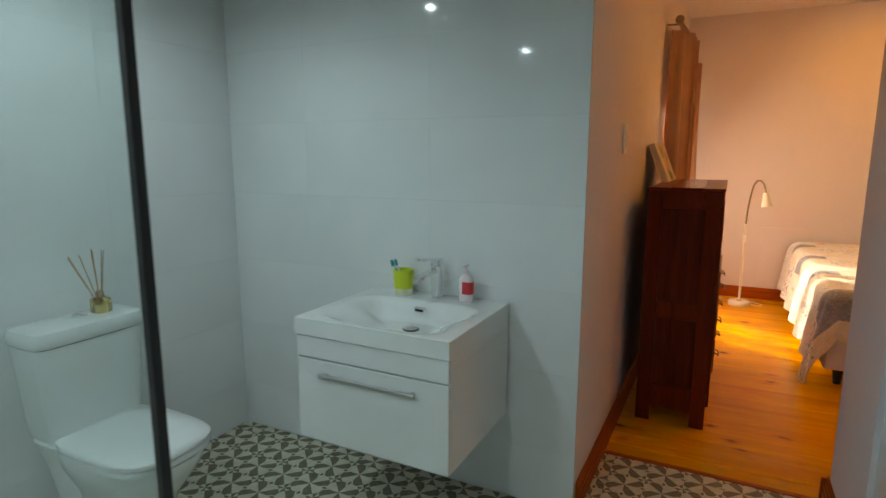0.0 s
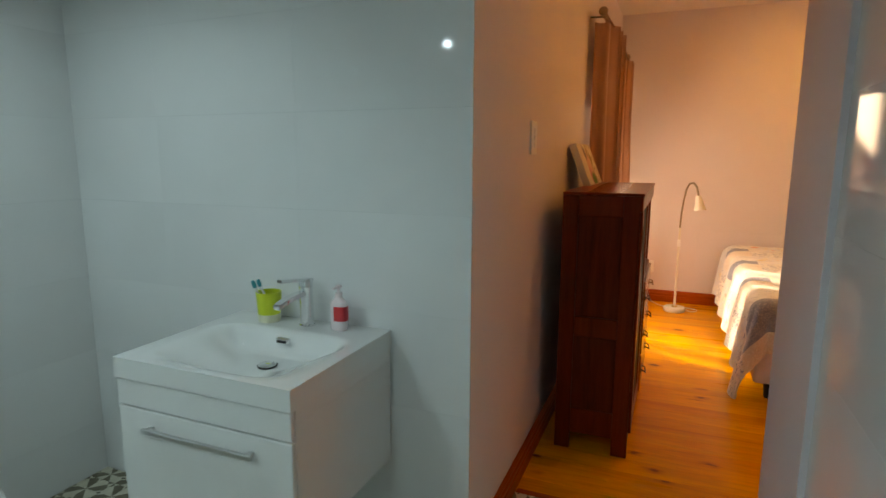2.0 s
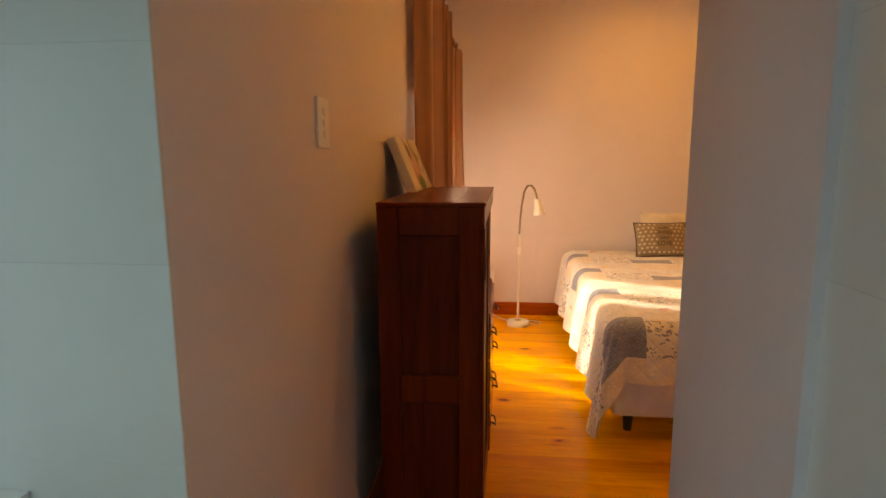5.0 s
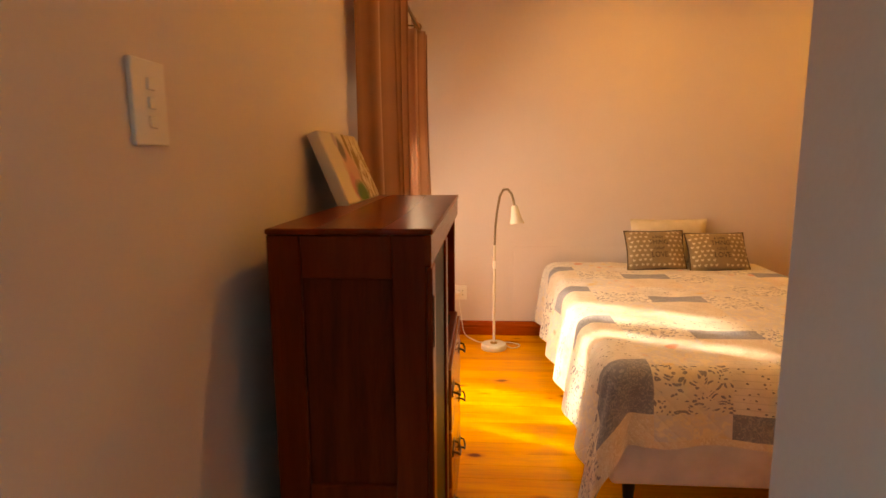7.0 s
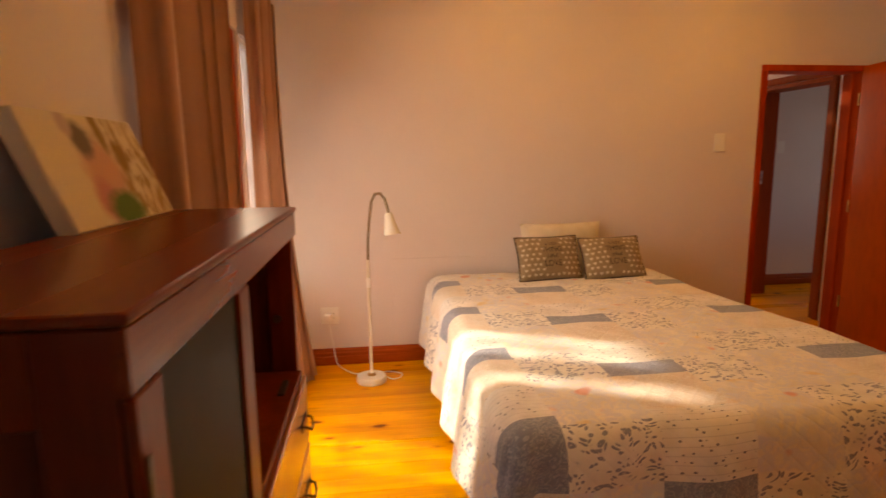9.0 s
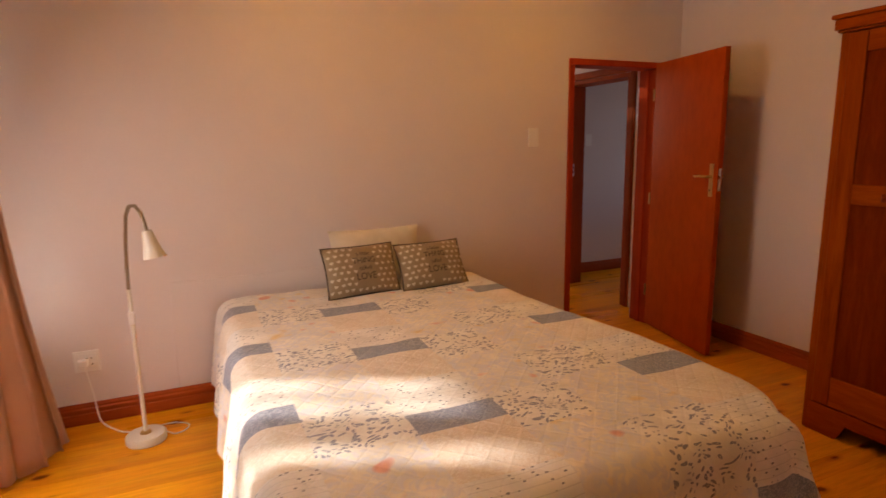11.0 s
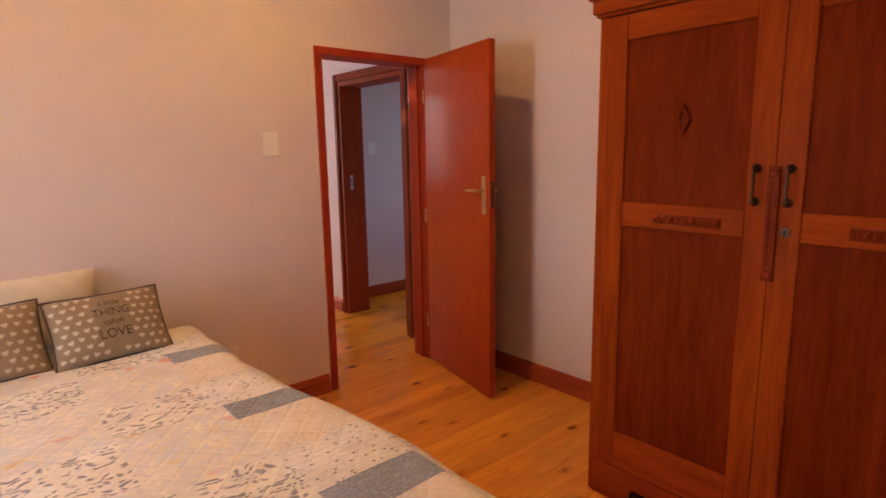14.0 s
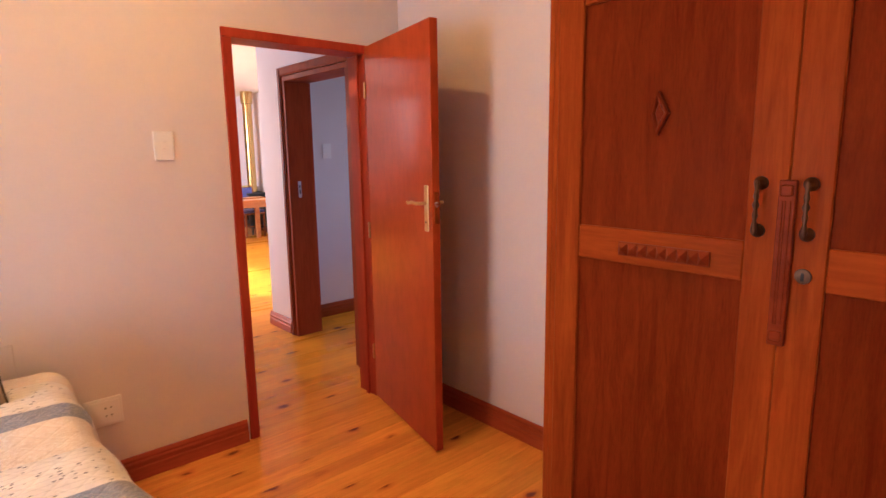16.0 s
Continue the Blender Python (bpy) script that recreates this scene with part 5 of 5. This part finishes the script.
for i in range(len(pts) - 1):
    p0, p1, p2, p3 = (Vector(pts[max(min(k, len(pts) - 1), 0)]) for k in (i - 1, i, i + 1, i + 2))
    for q in range(6):
        s = q / 6
        sm.append(0.5 * ((2 * p1) + (p2 - p0) * s + (2 * p0 - 5 * p1 + 4 * p2 - p3) * s * s + (3 * p1 - p0 - 3 * p2 + p3) * s ** 3))
part("cable", tube(sm, 0.0035, 6), M["plastic"], cord, "", 60)
part("plug", box(-0.319, -0.269, 0.30, 0.344, 0.335, 0.375, 0.008, 2), M["plastic"], cord, "white plug", 50)

# ---- switches and sockets ----


def wall_plate(name, at, rz, wd, ht, label, kind):
    """Local x runs along the wall, -y points into the room."""
    o = thing(name, at, label, "light switch" if kind != "socket" else "wall socket", rz=rz)
    part("plate", box(-wd / 2, wd / 2, -0.009, 0.0, -ht / 2, ht / 2, 0.003, 2), M["plastic"], o)
    if kind == "three":
        for dz in (-0.032, 0.0, 0.032):
            part("rocker", box(-0.011, 0.011, -0.013, -0.0092, dz - 0.011, dz + 0.011, 0.002), M["plastic"], o)
    elif kind == "two":
        for dz in (-0.016, 0.016):
            part("rocker", box(-0.008, 0.008, -0.0125, -0.0092, dz - 0.006, dz + 0.006, 0.002), M["plastic"], o)
    else:
        part("face", box(-wd / 2 + 0.012, wd / 2 - 0.012, -0.012, -0.0092, -ht / 2 + 0.014, ht / 2 - 0.014, 0.002), M["plastic"], o)
        for dz in (-0.018, 0.018):
            for dx in (-0.011, 0.011):
                part("hole", lathe([(0.0035, -0.0126), (0.0035, -0.01215)], (dx + wd * 0.12, 0, dz), 8, 'y'), M["dark"], o)
    return o


wall_plate("light_switch", (0.0005, 3.19, 1.558), 90, 0.10, 0.145, "white plastic triple light switch on the wall", "three")
wall_plate("light_switch", (3.24, YF - 0.0005, 1.537), 0, 0.085, 0.13, "white plastic double light switch beside the door", "two")
wall_plate("wall_socket", (0.375, YF - 0.0005, 0.36), 0, 0.125, 0.12, "white plastic double wall socket above the skirting", "socket")
wall_plate("wall_socket", (2.885, YF - 0.0005, 0.37), 0, 0.15, 0.13, "white plastic double wall socket beside the bed", "socket")
wall_plate("light_switch", (5.10, 8.5995, 1.52), 0, 0.085, 0.13, "white plastic light switch in the side room", "two")

# ---- wardrobe ----
FX, WA, WB, WH = 3.84, 5.13, 3.82, 1.975
wr = thing("wardrobe", (4.16, (WA + WB) / 2, 0), "tall red-brown oak wardrobe with two panelled doors and carved ornaments", "wardrobe")
wo = Vector((-4.16, -(WA + WB) / 2, 0))


def wbox(x0, x1, y0, y1, z0, z1, bev=0.003, seg=1):
    return box(x0 + wo.x, x1 + wo.x, y0 + wo.y, y1 + wo.y, z0, z1, bev, seg)


part("side", wbox(FX + 0.003, 4.50, WA - 0.022, WA, 0.0, WH), M["ward"], wr)
part("side", wbox(FX + 0.003, 4.50, WB, WB + 0.022, 0.0, WH), M["ward"], wr)
part("back", wbox(4.485, 4.50, WB + 0.0225, WA - 0.0225, 0.10, WH), M["ward_panel"], wr)
part("inner_top", wbox(FX + 0.03, 4.484, WB + 0.0225, WA - 0.0225, WH - 0.02, WH - 0.001), M["ward"], wr)
part("front_post", wbox(FX, FX + 0.024, WA - 0.040, WA - 0.0225, 0.155, WH, 0.002), M["ward"], wr)
part("front_post", wbox(FX, FX + 0.024, WB + 0.0225, WB + 0.040, 0.155, WH, 0.002), M["ward"], wr)
# apron with cut-away feet
prof = [(WA - 0.0225, 0.0), (WA - 0.0225, 0.154), (WB + 0.0225, 0.154), (WB + 0.0225, 0.0), (WB + 0.17, 0.0), (WB + 0.19, 0.03), (WB + 0.215, 0.085), (WA - 0.215, 0.085), (WA - 0.19, 0.03), (WA - 0.17, 0.0)]
prof = list(reversed(prof))
part("apron", loft([[(x + wo.x, y + wo.y, z) for y, z in prof] for x in (FX, FX + 0.022)]), M["ward_rail"], wr, "shaped apron with feet")
# stepped cornice
for k, (z0, z1, p) in enumerate(((WH + 0.0005, WH + 0.012, 0.012), (WH + 0.0125, WH + 0.062, 0.022), (WH + 0.0625, WH + 0.082, 0.034))):
    part("cornice", wbox(FX - p, 4.502, WB - p, WA + p, z0, z1, 0.005, 2), M["ward_rail"], wr)
MID = 4.470


def ward_door(y_hinge, y_free, label):
    s = 1 if y_hinge > y_free else -1
    a, b = min(y_hinge, y_free), max(y_hinge, y_free)
    st = 0.083
    t0, t1 = FX - 0.004, FX + 0.018
    d = part("door", wbox(t0, t1, b - st, b, 0.16, WH - 0.004), M["ward"], wr, label)
    part("stile", wbox(t0, t1, a, a + st, 0.16, WH - 0.004), M["ward"], d)
    for z0, z1 in ((0.16, 0.315), (1.183, 1.278), (1.878, WH - 0.004)):
        part("rail", wbox(t0 + 0.0005, t1, a + st + 0.0004, b - st - 0.0004, z0, z1), M["ward_rail"], d)
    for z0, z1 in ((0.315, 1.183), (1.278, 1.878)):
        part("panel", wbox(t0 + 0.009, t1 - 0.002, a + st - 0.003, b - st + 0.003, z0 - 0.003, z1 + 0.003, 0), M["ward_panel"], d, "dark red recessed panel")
    c = (a + b) / 2
    strip = bmesh.new()
    c -= 0.03
    n, w0 = 9, 0.245
    bx(strip, t0 - 0.006 + wo.x, t0 - 0.0005 + wo.x, c - w0 / 2 + wo.y, c + w0 / 2 + wo.y, 1.205, 1.243)
    for i in range(n):
        y0 = c - w0 / 2 + w0 * i / n + wo.y
        y1 = y0 + w0 / n
        q = [strip.verts.new((t0 - 0.006 + wo.x, yy, zz)) for yy, zz in ((y0, 1.207), (y1, 1.207), (y1, 1.241), (y0, 1.241))]
        tip = strip.verts.new((t0 - 0.020 + wo.x, (y0 + y1) / 2, 1.224))
        for k in range(4):
            strip.faces.new((q[k], q[(k + 1) % 4], tip))
    part("carved_strip", strip, M["carving"], d, "carved row of small pyramids")
    c += 0.03
    dz, dy = 0.055, 0.03
    dm = bmesh.new()
    cy = c + wo.y
    ring_o = [(cy, 1.578 + dz), (cy - dy, 1.578), (cy, 1.578 - dz), (cy + dy * 0.55, 1.578)]
    rings = []
    for sc, xx in ((1.0, t0 + 0.0088), (1.0, t0 - 0.002), (0.86, t0 - 0.007), (0.66, t0 - 0.004), (0.52, t0 + 0.002), (0.3, t0 - 0.001)):
        rings.append([(xx + wo.x, cy + (y - cy) * sc, 1.578 + (z - 1.578) * sc) for y, z in ring_o])
    part("carved_lozenge", loft(rings, True, dm), M["carving"], d, "carved diamond ornament")
    hy = (a + 0.055) if s > 0 else (b - 0.042)
    for zz in (1.412, 1.305):
        part("handle_boss", lathe([(0.015, 0), (0.015, -0.005), (0.010, -0.010), (0.005, -0.022)], (t0 - 0.0005 + wo.x, hy + wo.y, zz), 16, 'x'), M["bronze"], d, "", 40)
    hp = [(1.418, 0.003), (1.410, 0.006), (1.398, 0.0035), (1.384, 0.006), (1.374, 0.0035), (1.364, 0.0075), (1.354, 0.0035), (1.342, 0.006), (1.330, 0.0035), (1.318, 0.006), (1.308, 0.007), (1.298, 0.003)]
    part("door_handle", tube([(t0 - 0.026 + wo.x, hy + wo.y, z) for z, _ in hp], [r for _, r in hp], 10), M["bronze"], d, "turned dark bronze drop handle", 60)
    return d


ward_door(WA - 0.0405, MID + 0.0006, "panelled oak door")
dd = ward_door(WB + 0.0405, MID - 0.0006, "panelled oak door with a keyhole")
part("keyhole_plate", lathe([(0.017, 0), (0.016, -0.003), (0.006, -0.005)], (FX - 0.0045 + wo.x, 4.428 + wo.y, 1.213), 18, 'x'), M["bronze"], dd, "round bronze keyhole plate", 40)
part("keyhole", wbox(FX - 0.0106, FX - 0.0097, 4.425, 4.431, 1.203, 1.221, 0), M["dark"], dd)
st = wbox(FX - 0.017, FX - 0.0045, MID - 0.018, MID + 0.016, 1.05, 1.42, 0.002)
for y0 in (MID - 0.011, MID - 0.0006, MID + 0.005):
    bx(st, FX - 0.020 + wo.x, FX - 0.017 + wo.x, y0 + wo.y, y0 + 0.004 + wo.y, 1.10, 1.375, 0.001)
for z0 in (1.06, 1.385):
    bx(st, FX - 0.022 + wo.x, FX - 0.017 + wo.x, MID - 0.014 + wo.y, MID + 0.012 + wo.y, z0, z0 + 0.026, 0.004)
part("cover_strip", st, M["carving"], wr, "carved fluted cover strip between the doors")

# recessed bedroom downlights, whose pools lie on the walls and whose light throws the door's shadow
cl = thing("downlight", (3.2, 5.92, ZC), "small recessed warm ceiling downlight, lit", "downlight", "bedroom downlights")
part("trim", lathe([(0.062, -0.001), (0.062, -0.006), (0.054, -0.009), (0.051, -0.002)], (0, 0, 0), 26), M["plastic"], cl, "", 40)
part("lamp", lathe([(0.0505, -0.004), (0.046, -0.011), (0.02, -0.014)], (0, 0, 0), 22), M["lamp_bed"], cl, "", 60)
for x, y in ((1.66, 5.92), (1.42, 3.95)):
    copy_thing(cl, pose(x, y, ZC))

# ---- living room seen through the doorways ----
tb = thing("dining_table", (6.1, 13.7, 0), "orange-brown pine dining table in the living room", "table")
part("tabletop", box(-0.75, 0.75, -0.42, 0.45, 0.72, 0.75, 0.005), M["table"], tb)
for y in (-0.35, 0.37):
    part("apron", box(-0.62, 0.62, y - 0.01, y + 0.01, 0.62, 0.7195), M["table"], tb)
for x in (-0.66, 0.66):
    part("apron", box(x - 0.01, x + 0.01, -0.31, 0.33, 0.62, 0.7195), M["table"], tb)
    for y in (-0.35, 0.37):
        part("leg", box(x - 0.035, x + 0.035, y - 0.035, y + 0.035, 0, 0.7195, 0.004), M["table"], tb)
ch = thing("dining_chair", (6.72, 14.3, 0), "wooden dining chair with a blue cushion at the table", "chair", rz=5)
part("seat", box(-0.21, 0.21, -0.21, 0.21, 0.42, 0.45, 0.01), M["chair"], ch)
part("seat_cushion", box(-0.2, 0.2, -0.2, 0.2, 0.4505, 0.50, 0.02, 2), M["blue_cloth"], ch, "blue patterned cushion", 40)
for x in (-0.18, 0.18):
    part("leg", lathe([(0.015, 0), (0.02, 0.1), (0.014, 0.14), (0.022, 0.3), (0.018, 0.4195)], (x, -0.18, 0), 12), M["chair"], ch, "", 50)
    part("leg", tube([(x, 0.18, 0), (x, 0.185, 0.4195)], 0.018, 10), M["chair"], ch, "", 50)
    part("back_post", tube([(x, 0.19, 0.4505), (x, 0.22, 0.92)], 0.016, 10), M["chair"], ch, "", 50)
for z in (0.6, 0.74, 0.88):
    part("back_slat", box(-0.164, 0.164, 0.20, 0.215, z - 0.03, z + 0.03, 0.004), M["chair"], ch)
for y in (-0.17, 0.17):
    part("stretcher", tube([(-0.163, y, 0.2), (0.163, y, 0.2)], 0.01, 8), M["chair"], ch)
part("back_cushion", box(-0.16, 0.16, 0.165, 0.199, 0.56, 0.90, 0.01, 2), M["blue_cloth"], ch, "blue patterned back cushion", 40)
copy_thing(ch, pose(6.15, 14.5, 0, 0, 0, 5))
stv = thing("stove", (6.98, 14.72, 0), "black cast-iron wood stove with a tall steel flue", "stove")
part("body", box(-0.2, 0.2, -0.3, 0.3, 0.12, 0.76, 0.02, 2), M["stove"], stv)
part("top_plate", box(-0.23, 0.22, -0.33, 0.33, 0.7605, 0.79, 0.006), M["stove"], stv)
part("stove_door", box(-0.215, -0.2005, -0.2, 0.2, 0.28, 0.68, 0.008), M["cab_glass"], stv)
for x in (-0.15, 0.15):
    for y in (-0.24, 0.24):
        part("leg", tube([(x, y, 0), (x, y, 0.1195)], 0.02, 8), M["stove"], stv)
part("flue", lathe([(0.085, 0.7905), (0.085, 1.2), (0.088, 1.2), (0.088, 1.24), (0.085, 1.24), (0.085, 2.45), (0.11, 2.46), (0.11, 2.679)], (0.0, 0, 0), 28), M["flue"], stv, "shiny yellowish steel flue pipe", 40)
bsk = thing("straw_bowl", (6.95, 14.93, 0.79), "round straw-yellow bowl on the stove", "bowl")
part("bowl", lathe([(0.05, 0), (0.11, 0.05), (0.13, 0.12), (0.12, 0.12), (0.10, 0.05), (0.045, 0.012)], (0, 0, 0), 20), M["yellow"], bsk, "", 50)
tr = thing("red_dish", (6.15, 13.65, 0.75), "small red dish on the dining table", "dish")
part("dish", lathe([(0.05, 0), (0.09, 0.03), (0.085, 0.03), (0.045, 0.006)], (0, 0, 0), 18), M["red_label"], tr, "", 50)
part("stem", tube([(0.05, 0, 0.0305), (0.10, 0.02, 0.06)], 0.008, 6), M["red_label"], tr)

# ---- laid pieces: wall tiles, floor tiles, boards ----
mesh_cache = {}


def piece(name, sx, sy, sz, mat, parent, at, rz=0.0, bev=0.0015):
    """A bevelled slab, its mesh shared with all others of its size and material."""
    key = (round(sx, 4), round(sy, 4), round(sz, 4), mat, name)
    if key not in mesh_cache:
        bm = box(-sx / 2, sx / 2, -sy / 2, sy / 2, -sz / 2, sz / 2, bev)
        me = bpy.data.meshes.new(name)
        bm.to_mesh(me)
        bm.free()
        me.materials.append(M[mat])
        mesh_cache[key] = me
    o = new(name, mesh_cache[key])
    o.matrix_world = pose(*at, 0, 0, rz)
    o.parent = parent
    return o


TW, TH, T0 = 0.674, 0.3465, -0.1015
ztile = []
z = T0
while z < ZB - 0.01:
    ztile.append((max(z, 0.0), min(z + TH, ZB - 0.001)))
    z += TH


def tile_wall(parent, along, a0, a1, fixed, thick_sign, step=TW):
    """Tiles from a0 towards a1 along 'x' or 'y', their faces at the plane fixed."""
    s = 1 if a1 > a0 else -1
    a = a0
    while (a1 - a) * s > 0.01:
        b = a + s * min(step, abs(a1 - a))
        for z0, z1 in ztile:
            c, ln, h = (a + b) / 2, abs(b - a) - 0.0003, z1 - z0 - 0.0003
            f = fixed + thick_sign * 0.004
            if along == 'x':
                piece("wall_tile", ln, 0.008, h, "tile", parent, (c, f, (z0 + z1) / 2), bev=0.00025)
            else:
                piece("wall_tile", 0.008, ln, h, "tile", parent, (f, c, (z0 + z1) / 2), bev=0.00025)
        a = b


def obj(name):
    return bpy.data.objects[name]


tile_wall(obj("wall_bath_north"), 'x', 0.0, -1.84, 2.40, 1)
tile_wall(obj("wall_bath_west"), 'y', 2.40, -0.90, -1.84, -1)
tile_wall(obj("wall_bath_east"), 'y', 2.38, -0.90, 0.98, 1)
tile_wall(obj("wall_bath_south"), 'x', -1.84, 0.98, -0.90, -1)

FT = 0.16
fb = obj("floor_bath")
nx, ny = int(2.82 / FT) + 1, int(3.872 / FT) + 1
for i in range(nx):
    for j in range(ny):
        x0, y1 = -1.84 + FT * i, 2.954 - FT * j
        x1, y0 = min(x0 + FT, 0.978), max(y1 - FT, -0.90)
        if y1 > 2.41 and x1 < 0.01:
            y1 = 2.399
        elif y1 > 2.41 and x0 < 0.0:
            if y0 < 2.38:
                piece("floor_tile", -x0 - 0.002, 2.397 - y0, 0.012, "floor_tile", fb, (x0 / 2, (y0 + 2.399) / 2, -0.006), bev=0.001)
            x0 = 0.0
        if x1 - x0 < 0.02 or y1 - y0 < 0.015 or y0 < -0.2:
            continue
        piece("floor_tile", x1 - x0 - 0.002, y1 - y0 - 0.002, 0.012, "floor_tile", fb, ((x0 + x1) / 2, (y0 + y1) / 2, -0.006), bev=0.001)
piece("floor_tile_field", 2.81, 0.68, 0.012, "grout", fb, (-0.43, -0.555, -0.006))


def boards(parent, x0, x1, y0, y1, width, seed):
    rnd = random.Random(seed)
    y = y0
    while y < y1 - 0.01:
        wd = min(width, y1 - y)
        cuts = [x0, x0 + (x1 - x0) * rnd.choice((0.3, 0.45, 0.6, 0.75)), x1]
        for a, b in zip(cuts, cuts[1:]):
            piece("floor_board", b - a - 0.001, wd - 0.0007, 0.02, "pine", parent, ((a + b) / 2, y + wd / 2, -0.01 + rnd.uniform(-0.0004, 0.0)), bev=0.0005)
        y += wd


boards(obj("floor_bedroom"), 0.0, 4.585, 2.972, 7.03, 0.112, 5)
boards(obj("floor_hall"), 3.2, 7.19, 7.03, 18.0, 0.112, 6)
